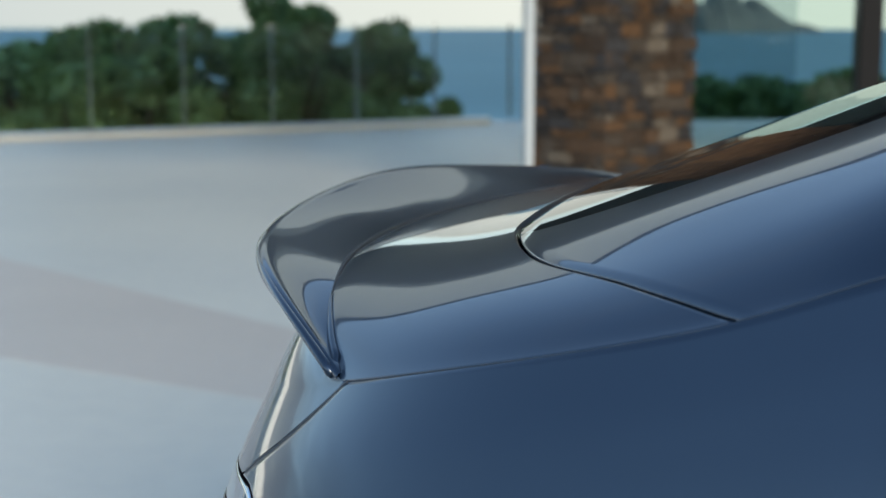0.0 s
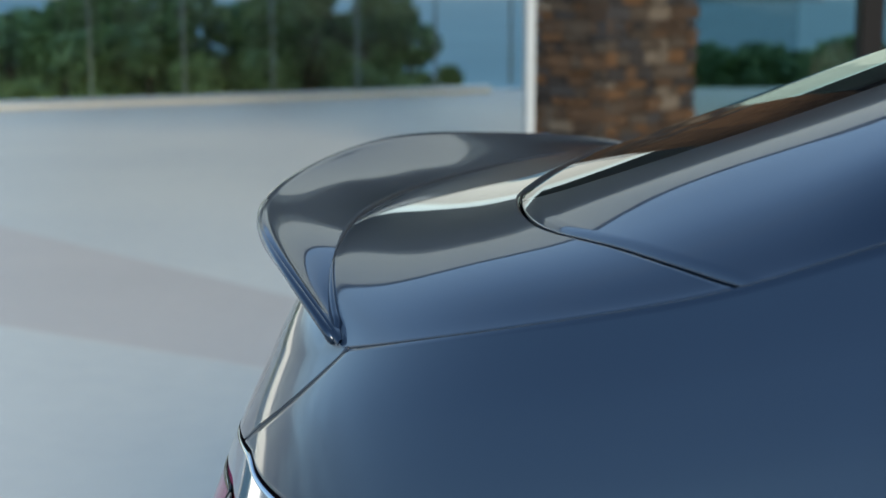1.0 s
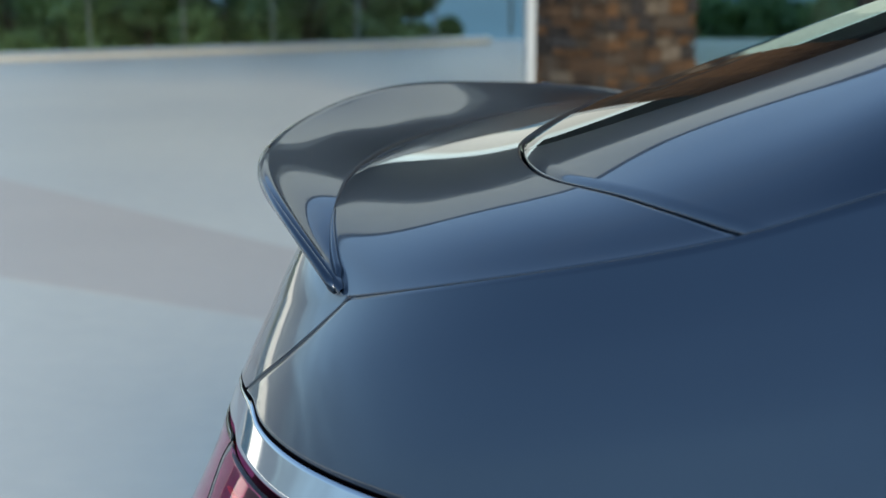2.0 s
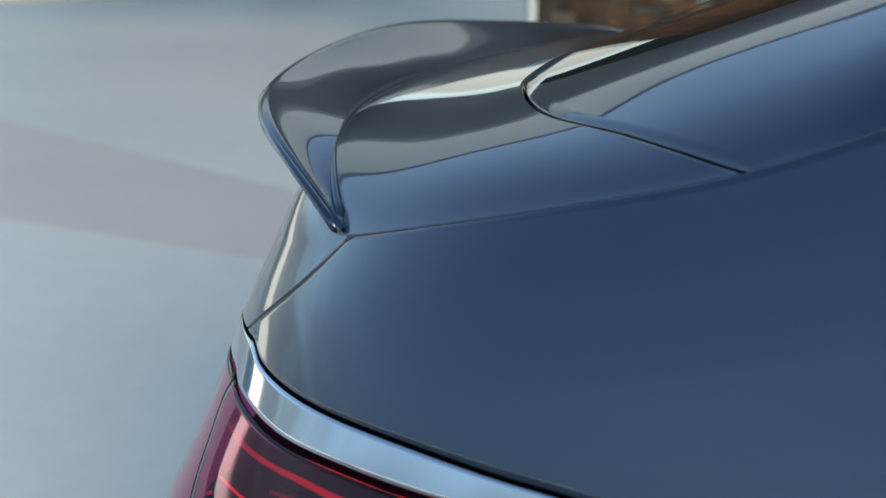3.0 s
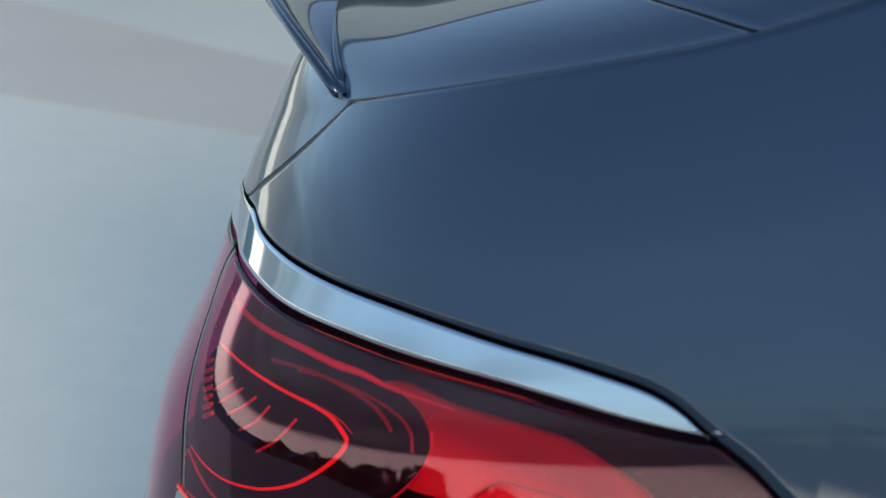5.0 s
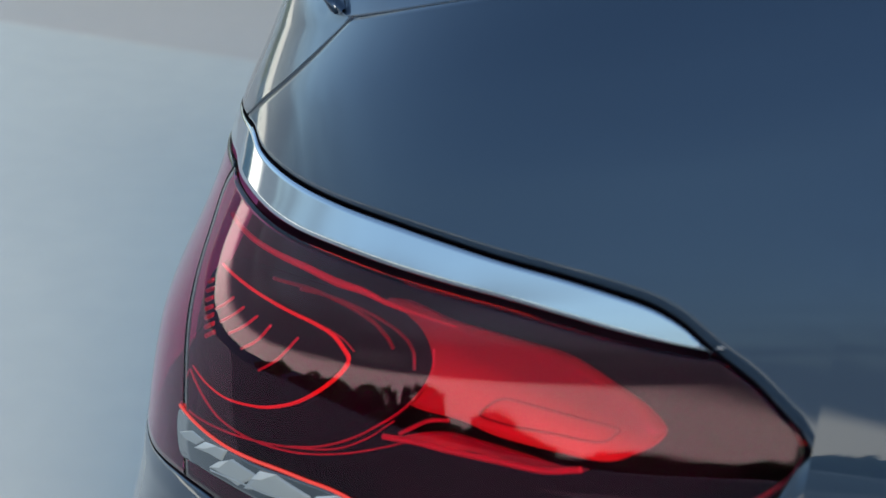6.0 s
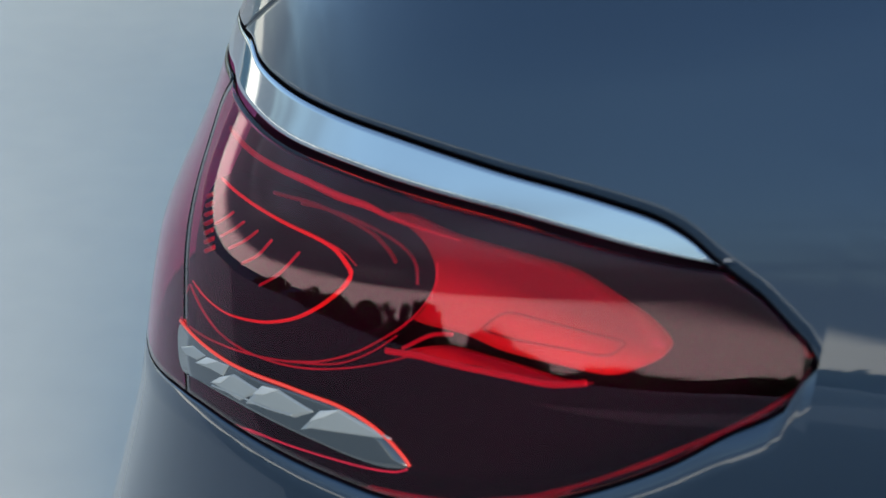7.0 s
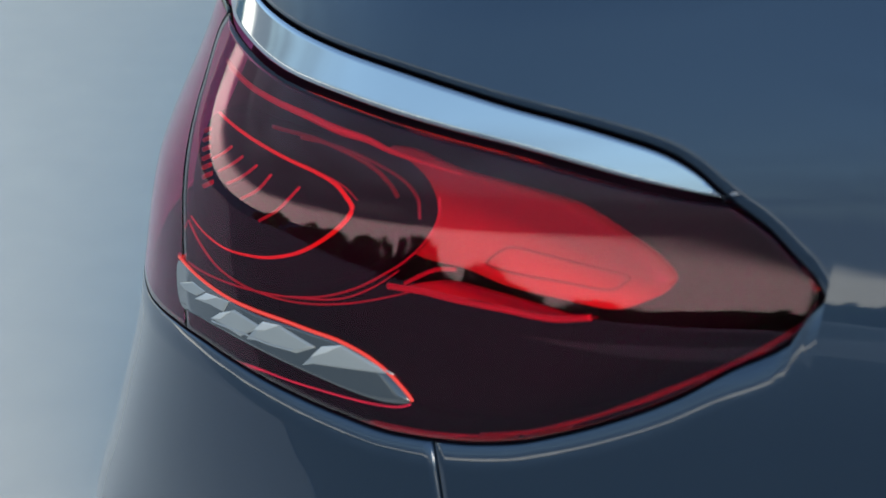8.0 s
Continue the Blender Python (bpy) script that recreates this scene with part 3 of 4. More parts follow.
def q_of(a):
    return np.sqrt(np.sin(np.radians(a)))


def flat(value):
    return lambda a: value + 0 * np.asarray(a)


def welded(name, grids, mat, parent, thick=0.012, edge=0.0014, label="", mirror=False, flip=False):
    """One sheet from several grids that share borders; each grid comes with the sides (i0, i1, j0, j1) that turn in."""
    bm = bmesh.new()
    for P, sides in grids:
        P = np.array(P, float)
        n, m = P.shape[:2]
        N = normals(P) * (-1 if flip else 1)
        rims = []
        for side in sides.split():
            k = {"i0": [(i, j) for i in (0,) for j in range(m)], "i1": [(n - 1, j) for j in range(m)], "j0": [(i, 0) for i in range(n)], "j1": [(i, m - 1) for i in range(n)]}[side]
            rims.append((side, [(P[i, j] - N[i, j] * edge, P[i, j] - N[i, j] * thick) for i, j in k], k))
        Q = P.copy()
        for side, _, k in rims:
            for i, j in k:
                ii, jj = {"i0": (1, j), "i1": (n - 2, j), "j0": (i, 1), "j1": (i, m - 2)}[side]
                d = P[ii, jj] - P[i, j]
                L = np.linalg.norm(d)
                Q[i, j] = Q[i, j] + d / max(L, 1e-9) * min(edge, 0.5 * L)
        vs = [[bm.verts.new(Q[i, j]) for j in range(m)] for i in range(n)]
        for i in range(n - 1):
            for j in range(m - 1):
                bm.faces.new((vs[i][j], vs[i + 1][j], vs[i + 1][j + 1], vs[i][j + 1]))
        for side, pts, k in rims:
            lo = [bm.verts.new(p[0]) for p in pts]
            dp = [bm.verts.new(p[1]) for p in pts]
            for e in range(len(k) - 1):
                (a, b), (c, d) = k[e], k[e + 1]
                bm.faces.new((vs[a][b], vs[c][d], lo[e + 1], lo[e]))
                bm.faces.new((lo[e], lo[e + 1], dp[e + 1], dp[e]))
    bmesh.ops.remove_doubles(bm, verts=bm.verts[:], dist=0.0003)
    if mirror:
        for v in bm.verts:
            v.co.y = 2 * YC - v.co.y
    bmesh.ops.recalc_face_normals(bm, faces=bm.faces[:])
    return part(name, bm, mat, parent, label, smooth=True)


TIP = float(q_of(LAMP_TIP))
MID = 0.2405


def between(a, b, power=1.0):
    """A border that runs from q = a at the upper to q = b at the lower end."""
    return lambda v: a + (b - a) * v**power


SHUT_TOP, SHUT_LOW = 0.8254, 0.9002
SEAM_TOP, SEAM_END = 0.6071, 0.385
for far in (False, True):
    # quarter panel round the lamp's opening
    welded("quarter_panel", (
        (patch(-0.9, TIP, 34, flat(0), flat(MID), 30), "j0"),
        (patch(TIP, between(SHUT_TOP - 0.0003, SHUT_LOW - 0.0003), 70, flat(0), lamp_top, 30), "j0 j1 i1"),
        (patch(-0.9, TIP, 34, flat(MID), flat(0.86), 30), "j1"),
        (patch(TIP, between(SEAM_TOP - 0.0007, SEAM_END - 0.0007), 34, lamp_low, flat(0.86), 30), "j0 j1 i1")), paint, car, mirror=far)
    welded("bumper_cover", ((patch(between(SEAM_TOP + 0.0007, SEAM_END + 0.0007), 1.0, 60, lamp_low, flat(0.86), 30), "j0 j1 i0"),), paint, car, edge=0.0018, mirror=far)
    welded("door_skin", ((patch(-3.5, -0.904, 40, flat(0), flat(0.86), 26), "j0 i1"),), paint, car, mirror=far)

# boot lid: deck, rear face, spoiler
lid = new("boot_lid")
lid.parent = car


def deck_grid(x_of, n, m):
    """Grid on the top: x_of(v) gives the rearmost and foremost x at the lateral place v (0 crease, 1 middle)."""
    v = np.linspace(0, 1, m) ** 1.5
    P = np.zeros((n, m, 3))
    for j, vv in enumerate(v):
        xa, xb = x_of(vv)
        x = xa + (xb - xa) * np.linspace(0, 1, n)
        ye = crease_y(x)
        y = ye + (YC - ye) * vv
        P[:, j] = np.stack([x, y, top(x, y)], -1)
    return P


def settle(v, line):
    x = -0.4
    for _ in range(60):
        y = crease_y(x) + (YC - crease_y(x)) * v
        x = 0.6 * x + 0.4 * float(line(y))
    return x


def front_at(v):
    x = -0.3
    for _ in range(80):
        b = (YC - float(crease_y(x))) * v + float(crease_y(x) - deck_edge(x))
        x = 0.6 * x + 0.4 * float(window_line(b))
    return x


def lid_rear(v):
    return settle(v, lambda y: root_x(YC - y)) - 0.006 * min(1, 6 * v)


for far in (False, True):
    welded("lid_deck", ((deck_grid(lambda v: (lid_rear(v), front_at(v) - 0.0012), 80, 56), "i1 j0"),), paint, lid, mirror=far)
    welded("lid_face", ((patch(between(SHUT_TOP + 0.0006, SHUT_LOW + 0.0006), 1.0, 60, flat(0.0), lamp_top, 24, on=lambda q, w: lid_back(q, w) + [0.0014, 0.0014, 0]), "i0 j1"),), paint, lid, edge=0.0008, mirror=far)
    # a grey bar added in the gap lightens its shade
    v = np.linspace(0, 0.97, 40)
    at = SHUT_TOP + (SHUT_LOW - SHUT_TOP) * v
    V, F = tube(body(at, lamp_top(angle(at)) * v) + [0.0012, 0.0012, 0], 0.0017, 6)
    V = np.array(V)
    mesh_object("gap_filler", V * [1, -1, 1] + [0, 2 * YC, 0] if far else V, F, filler_grey, lid, "grey filler bar that lightens the lid's shut line")
    shell = deck_grid(lambda v: (front_at(v) + 0.0012, 2.3), 160, 64)
    welded("roof", ((shell[:, :31], "i0 j0"),), paint, car, mirror=far)
    welded("roof", ((shell[68:, 30:], ""),), paint, car, mirror=far)
    welded("rear_window", ((shell[:69, 30:], "i0"),), window_glass, car, label="dark glossy rear window glass", mirror=far)

# spoiler
DIP = 0.43


def spoiler_grid():
    """Root, hollow upper side, rounded lip, undercut back and its foot on the lid's rear face, from the tip to the middle."""
    k = np.linspace(0, 1, 80) ** 1.3
    e = 0.480 * (1 - k)
    lip = lip_line(e)
    er = 0.473 * (1 - k)
    xr = root_x(er)
    root = np.stack([xr, YC - er, top(xr, YC - er) + 0.0006], -1)
    rows = []
    for t in np.linspace(0, 1, 18):
        p = root + (lip - root) * t
        p[:, 2] -= (lip - root)[:, 2] * DIP * t * (1 - t)
        rows.append(p)
    out = np.stack([np.gradient(lip[:, 1]), -np.gradient(lip[:, 0]), 0 * k], -1)
    out /= np.linalg.norm(out, axis=1, keepdims=True)
    out = -np.abs(out) * [1, 1, 1]
    t = (0.0035 + 0.003 * np.minimum(k * 5, 1))[:, None]
    for a in (30, 60, 90, 120, 150):
        rows.append(lip + out * t * math.sin(radians(a)) - np.array([0, 0, 1]) * t * (1 - math.cos(radians(a))))
    shut = SHUT_TOP + 0.0012
    q = shut + (1 - shut) * k
    foot = lid_back(q, 0.0 * q)
    start, soft = rows[-1], np.minimum(k * 6, 1)[:, None]
    size = np.linalg.norm(foot - start, axis=1, keepdims=True)
    go = (-out * 0.9 - np.array([0, 0, 0.45])) * size * soft + (foot - start) * (1 - soft)
    land = (lid_back(q, 0.012 + 0 * q) - foot) / 0.012
    land = land / np.linalg.norm(land, axis=1, keepdims=True) * size * 1.3 * soft + (foot - start) * (1 - soft)
    for a in np.linspace(0, 1, 20)[1:]:
        rows.append(start * (2 * a**3 - 3 * a * a + 1) + go * (a**3 - 2 * a * a + a) + foot * (3 * a * a - 2 * a**3) + land * (a**3 - a * a))
    # the lid's rear face goes on from the foot without a joint
    for v in np.linspace(0, 1, 22)[1:]:
        edge = SHUT_TOP + (SHUT_LOW - SHUT_TOP) * v + 0.0012
        face = edge + (1 - edge) * k
        rows.append(lid_back(face, (lamp_top(angle(face)) - 0.001) * v))
    P = np.stack(rows, 1)
    return np.concatenate([P, P[-2::-1] * [1, -1, 1] + [0, 2 * YC, 0]], 0)


def lip_line(e):
    """The spoiler's rearmost edge, e metres from the car's middle."""
    at = (-0.0258, 0.0653, 0.1551, 0.2436, 0.336, 0.3919, 0.4425, 0.48)
    return np.stack([even(e, at, (-0.668, -0.6634, -0.6578, -0.6408, -0.6029, -0.5624, -0.5087, -0.456)), YC - e,
                     even(e, at, (1.125, 1.1245, 1.1178, 1.1103, 1.1017, 1.0913, 1.0722, 1.0445))], -1)


S = spoiler_grid()
mesh_object("spoiler", S.reshape(-1, 3), [f[::-1] for f in grid_faces(*S.shape[:2])], paint, lid, "painted spoiler with upswept lip, one piece with the lid's rear face")


def lip_bead():
    """Rounded rim along the lip that wraps round the spoiler's end and runs out along its root."""
    e = np.linspace(0.30, 0.474, 30)
    lip = lip_line(e) + np.outer(ease(e, (0.30, 0.36, 0.474), (0, 1, 1)), [-0.003, -0.003, -0.003])
    er = np.linspace(0.466, 0.385, 14)
    root = np.stack([root_x(er), YC - er, top(root_x(er), YC - er) + 0.0012], -1)
    a, b = lip[-1], root[0]
    mid = (a + b) / 2 + [0.007, -0.007, -0.013]
    turn = [a * (1 - t) ** 2 + 2 * mid * t * (1 - t) + b * t * t for t in np.linspace(0, 1, 10)[1:-1]]
    path = np.concatenate([lip, turn, root])
    n = len(path)
    v, f = tube(path, 0.0036, 10, taper=ease(np.arange(n), (0, 22, 30, 38, n - 1), (0.25, 0.8, 1, 0.85, 0.2)))
    for far in (False, True):
        V = np.array(v)
        mesh_object("rim_bead", V * [1, -1, 1] + [0, 2 * YC, 0] if far else V, [q[::-1] for q in f] if far else f, paint, lid, "rounded painted end of the spoiler's lip")


lip_bead()


# black bar added for the dark shadow line along the spoiler's root
def root_line():
    e = np.linspace(-0.472, 0.472, 160)
    x = root_x(e)
    v, f = tube(np.stack([x, YC - e, top(x, YC - e) + 0.0002], -1), 0.0026, 8, taper=ease(np.abs(e), (0, 0.30, 0.38, 0.472), (1, 0.9, 0.3, 0.1)))
    mesh_object("root_shade", v, f, root_black, lid, "thin black bar for the shadow line at the spoiler's foot")


root_line()

# tail lamps
def solid(name, P, t, mat, parent, label="", mirror=False):
    """A closed pane of thickness t behind the grid P."""
    P = np.array(P, float)
    n, m = P.shape[:2]
    N = normals(P)
    V = np.concatenate([P.reshape(-1, 3), (P - N * t).reshape(-1, 3)])
    F = [f[::-1] for f in grid_faces(n, m)] + grid_faces(n, m, n * m)
    ring = [i * m for i in range(n)] + [(n - 1) * m + j for j in range(1, m)] + [i * m + m - 1 for i in range(n - 2, -1, -1)] + list(range(m - 2, 0, -1))
    for a, b in zip(ring, ring[1:] + ring[:1]):
        F.append([a, b, b + n * m, a + n * m])
    if mirror:
        V, F = V * [1, -1, 1] + [0, 2 * YC, 0], [f[::-1] for f in F]
    ob = mesh_object(name, V, F, mat, parent, label)
    bm = bmesh.new()
    bm.from_mesh(ob.data)
    bmesh.ops.recalc_face_normals(bm, faces=bm.faces[:])
    bm.to_mesh(ob.data)
    bm.free()
    return ob


def under(q, w, d):
    """A point d metres beneath the body's surface."""
    q, w = np.asarray(q, float), np.asarray(w, float)
    h = 0.002
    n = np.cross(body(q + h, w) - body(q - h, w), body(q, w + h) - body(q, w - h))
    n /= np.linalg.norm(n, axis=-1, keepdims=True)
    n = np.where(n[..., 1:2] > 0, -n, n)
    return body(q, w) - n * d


def smooth_line(q, w, n=60, closed=False):
    """A flowing line through a few places on the lamp."""
    P = np.stack([np.asarray(q, float), np.asarray(w, float)], -1)
    if closed:
        P = np.concatenate([P[-1:], P, P[:2]])
    else:
        P = np.concatenate([2 * P[:1] - P[1:2], P, 2 * P[-1:] - P[-2:-1]])
    out = []
    k = len(P) - 3
    for u in np.linspace(0, k, n, endpoint=not closed):
        i = min(int(u), k - 1)
        t = u - i
        a, b, c, d = P[i:i + 4]
        out.append(0.5 * (2 * b + (c - a) * t + (2 * a - 5 * b + 4 * c - d) * t * t + (3 * b - a - 3 * c + d) * t**3))
    return np.array(out).T


def bar(name, q, w, d, r, mat, parent, label="", mirror=False, closed=False, n=70, ends=(1, 1, 1)):
    """A round light guide or trim line under the lens; ends: its thickness at the start, in the middle and at the end."""
    Q, W = smooth_line(q, w, n, closed)
    V, F = tube(under(Q, W, d), r, 8, closed, taper=np.interp(np.arange(n), (0, n // 2, n - 1), ends))
    V = np.array(V)
    if mirror:
        V, F = V * [1, -1, 1] + [0, 2 * YC, 0], [f[::-1] for f in F]
    return mesh_object(name, V, F, mat, parent, label)


def lens_top(a):
    return np.where(np.asarray(a) < 12.66, lamp_top(a), strip_low(np.maximum(a, 12.66)))


def inset_plate(name, q, w, d, t, mat, parent, label="", mirror=False, rings=7, sharp=False):
    """A plate inside the lamp that follows the lens, its outline through a few places."""
    Q, W = smooth_line(q, w, 96, True)
    if sharp:
        u = np.linspace(0, len(q), 84, endpoint=False)
        Q, W = (np.interp(u, np.arange(len(q) + 1), (*z, z[0])) for z in (q, w))
    cq, cw = Q.mean(), W.mean()
    V = []
    for s in np.linspace(1, 0.12, rings):
        V.append(under(cq + (Q - cq) * s, cw + (W - cw) * s, d))
    n = len(Q)
    V = np.concatenate(V + [under(Q, W, d + t)])
    F = [[r * n + a, r * n + (a + 1) % n, (r + 1) * n + (a + 1) % n, (r + 1) * n + a] for r in range(rings - 1) for a in range(n)]
    F.append([(rings - 1) * n + a for a in range(n)])
    F += [[a, rings * n + a, rings * n + (a + 1) % n, (a + 1) % n] for a in range(n)]
    if mirror:
        V, F = V * [1, -1, 1] + [0, 2 * YC, 0], [f[::-1] for f in F]
    return mesh_object(name, V, F, mat, parent, label)


def split(v):
    """q of the joint between the fender's and the lid's lens."""
    return ease(v, (0, 0.1, 0.24, 0.4, 0.52, 0.66, 1.0), ((0.8896, 0.8988, 0.8896, 0.8713, 0.8572, 0.8451) + (0.825,)))


TEETH = (((0.6998, 0.7083, 0.7023, 0.6948, 0.6793, 0.6392), (0.2770, 0.2789, 0.2729, 0.2657, 0.2635, 0.2774)),
         ((0.7143, 0.7303, 0.7443, 0.7598, 0.7533, 0.7463, 0.7313, 0.6993), (0.2721, 0.2706, 0.2683, 0.2695, 0.2623, 0.2563, 0.2567, 0.2668)),
         ((0.7658, 0.7838, 0.7974, 0.7878, 0.7743, 0.7468), (0.2687, 0.2646, 0.2627, 0.2571, 0.2530, 0.2597)),
         ((0.7853, 0.8009, 0.8179, 0.8059, 0.7808), (0.2560, 0.2541, 0.2541, 0.2477, 0.2485)),
         ((0.8169, 0.8334, 0.8404, 0.8239, 0.8074), (0.2518, 0.2515, 0.2488, 0.2440, 0.2470)))
# highlights on the teeth, put in as brighter silver plates
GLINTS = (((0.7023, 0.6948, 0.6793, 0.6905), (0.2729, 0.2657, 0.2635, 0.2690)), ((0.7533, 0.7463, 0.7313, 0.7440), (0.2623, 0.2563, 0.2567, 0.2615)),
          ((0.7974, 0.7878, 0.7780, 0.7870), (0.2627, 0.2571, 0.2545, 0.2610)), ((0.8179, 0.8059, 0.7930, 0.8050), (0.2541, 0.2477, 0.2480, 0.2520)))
FINS = (((0.8189, 0.8054, 0.7949), (0.1790, 0.1730, 0.1655)), ((0.7989, 0.7853, 0.7773), (0.1862, 0.1794, 0.1696)), ((0.7748, 0.7593, 0.7473), (0.1974, 0.1888, 0.1753)),
        ((0.8339, 0.8224, 0.8134), (0.1734, 0.1678, 0.1618)), ((0.8469, 0.8369, 0.8299), (0.1674, 0.1625, 0.1576)))
DASHES = tuple(((0.8459 + 0.0045 * k, 0.8420 + 0.0044 * k, 0.8364 + 0.0050 * k), (0.1850 - 0.0051 * k, 0.1830 - 0.0051 * k, 0.1805 - 0.0048 * k)) for k in range(7))

for far in (False, True):
    lamp = new("tail_lamp")
    lamp.parent = car
    solid("lens", patch(TIP + 0.004, lambda v: split(v) - 0.0002, 120, lens_top, lamp_low, 48, 0.0024), 0.0025, lens_red, lamp, "smoked red outer lens", mirror=far).visible_shadow = False
    solid("lid_lens", patch(lambda v: split(v) + 0.0003, 1.0, 40, lens_top, lamp_low, 40, 0.0024), 0.0025, lens_red, lamp, "smoked red lens on the boot lid", mirror=far).visible_shadow = False
    welded("chrome_strip", ((patch(float(q_of(12.66 + 0.02)), 1.0, 90, lamp_top, strip_low, 8, 0.0016), "i0 j0 j1"),), chrome, lamp, 0.008, 0.0010, "polished chrome strip along the lamp's top", mirror=far)
    # housing: a tub behind the lens
    g = patch(TIP + 0.001, 1.0, 110, lamp_top, lamp_low, 30, 0.0005)
    deep = g - normals(g) * 0.035
    tub = np.concatenate([g[:, :1], deep, g[:, -1:]], 1)
    mesh_object("housing", (tub * [1, -1, 1] + [0, 2 * YC, 0] if far else tub).reshape(-1, 3), grid_faces(*tub.shape[:2]), housing, lamp, "dark lamp housing")
    inset_plate("reflector", (0.6883, 0.6417, 0.6008, 0.5633, 0.5442, 0.5259, 0.5075, 0.4948, 0.4948, 0.5026, 0.5195, 0.5492, 0.5845, 0.6106, 0.6467, 0.6714, 0.6862), (0.1513, 0.1633, 0.1723, 0.1814, 0.1894, 0.1994, 0.2104, 0.2214, 0.2275, 0.2335, 0.2375, 0.2325, 0.2255, 0.2174, 0.2104, 0.1954, 0.1703), 0.012, 0.012, reflector, lamp, "red reflector panel with painted glow", mirror=far)
    bar("reflex_rim", (0.5979, 0.5866, 0.5676, 0.5365, 0.516, 0.516, 0.5245, 0.5506, 0.5781, 0.5958), (0.2124, 0.2054, 0.2084, 0.2154, 0.2204, 0.2234, 0.2275, 0.2234, 0.2194, 0.2154), 0.0115, 0.0005, reflector_rim, lamp, mirror=far, closed=True)
    inset_plate("chamber", (0.6883, 0.6679, 0.6509, 0.6396, 0.6382, 0.6445, 0.6587, 0.6806, 0.7053, 0.7328, 0.759, 0.7886, 0.8261, 0.8593, 0.8748, 0.8466, 0.8035, 0.7434), (0.1543, 0.1613, 0.1713, 0.1844, 0.1974, 0.2084, 0.2164, 0.2275, 0.2365, 0.2405, 0.2395, 0.2345, 0.2184, 0.1914, 0.1503, 0.1353, 0.1373, 0.1453), 0.009, 0.016, housing, lamp, "dark oval lamp chamber", mirror=far)
    bar("light_guide", (0.8861, 0.8423, 0.8028, 0.7696, 0.7342, 0.7081, 0.6869, 0.66, 0.63), (0.1132, 0.1222, 0.1293, 0.1353, 0.1433, 0.1483, 0.1543, 0.1605, 0.1670), 0.0095, 0.0026, guide_dim, lamp, mirror=far, ends=(0.6, 1, 0.2))
    bar("light_guide", (0.8607, 0.824, 0.7943, 0.7611, 0.7378, 0.718, 0.7039, 0.6975, 0.7011, 0.7138, 0.7328, 0.7569, 0.7787, 0.8035, 0.8289, 0.8515), (0.1413, 0.1483, 0.1543, 0.1613, 0.1663, 0.1723, 0.1804, 0.1864, 0.1944, 0.2044, 0.2134, 0.2184, 0.2194, 0.2184, 0.2134, 0.2064), 0.0075, 0.0012, guide, lamp, "glowing red loop light guide", mirror=far, ends=(0.8, 1.15, 0.35))
    bar("light_guide", (0.8614, 0.8345, 0.7985, 0.7682, 0.7314, 0.6947, 0.6707, 0.653), (0.2345, 0.2375, 0.2395, 0.2405, 0.2405, 0.2385, 0.2305, 0.2194), 0.008, 0.0008, guide_dim, lamp, mirror=far, ends=(1, 0.8, 0.4))
    bar("light_guide", (0.8473, 0.819, 0.7851, 0.7561, 0.73, 0.7053, 0.6827, 0.6608, 0.6431, 0.6297, 0.6248), (0.2325, 0.2395, 0.2465, 0.2505, 0.2535, 0.2575, 0.2615, 0.2685, 0.2776, 0.2876, 0.2926), 0.0004, 0.0012, guide, lamp, "red rim of the clear reversing light", mirror=far)
    bar("trim_line", (0.8614, 0.8183, 0.766, 0.7173, 0.6707, 0.6368, 0.5986, 0.564, 0.5322, 0.4891, 0.4503, 0.4263, 0.4192), (0.2786, 0.2846, 0.2906, 0.2976, 0.3066, 0.3106, 0.3116, 0.3086, 0.2996, 0.2846, 0.2675, 0.2565, 0.2495), 0.005, 0.0009, trim_red, lamp, mirror=far)
    bar("light_guide", (0.6594, 0.6354, 0.6163, 0.5796, 0.552, 0.5301), (0.2285, 0.2305, 0.2335, 0.2385, 0.2425, 0.2415), 0.009, 0.0018, guide_dim, lamp, mirror=far)
    bar("light_guide", (0.6481, 0.6304, 0.6163), (0.2265, 0.2184, 0.2174), 0.009, 0.0011, guide_dim, lamp, mirror=far)
    inset_plate("reversing_light", (0.8466, 0.8176, 0.7844, 0.7554, 0.7293, 0.7053, 0.682, 0.6601, 0.6424, 0.6297, 0.6269, 0.6438, 0.6686, 0.6961, 0.7251, 0.7512, 0.7802, 0.8127, 0.8374), (0.2355, 0.2405, 0.2475, 0.2525, 0.2555, 0.2585, 0.2625, 0.2695, 0.2786, 0.2886, 0.2936, 0.2946, 0.2906, 0.2846, 0.2786, 0.2735, 0.2685, 0.2645, 0.2615), -0.0003, 0.004, clear_bowl, lamp, "clear grey reversing light cover", mirror=far)
    for tq, tw in TEETH:
        inset_plate("reflector_tooth", tq, tw, -0.0006, 0.0012, silver, lamp, "pale silver saw-tooth reflector", mirror=far, rings=5, sharp=True)
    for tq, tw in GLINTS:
        inset_plate("tooth_glint", tq, tw, -0.0011, 0.001, silver_glint, lamp, "painted glint on a reflector tooth", mirror=far, rings=4, sharp=True)
    bar("tooth_rib", (0.7959, 0.7658, 0.7388, 0.7168), (0.2642, 0.2661, 0.2695, 0.2710), -0.0006, 0.0006, silver, lamp, mirror=far)
    for fq, fw in FINS:
        bar("fin", fq, fw, 0.0085, 0.0009, guide_dim, lamp, mirror=far, n=12)
    for fq, fw in DASHES:
        bar("fin", fq, fw, 0.0085, 0.0016, guide_fin, lamp, mirror=far, n=6)
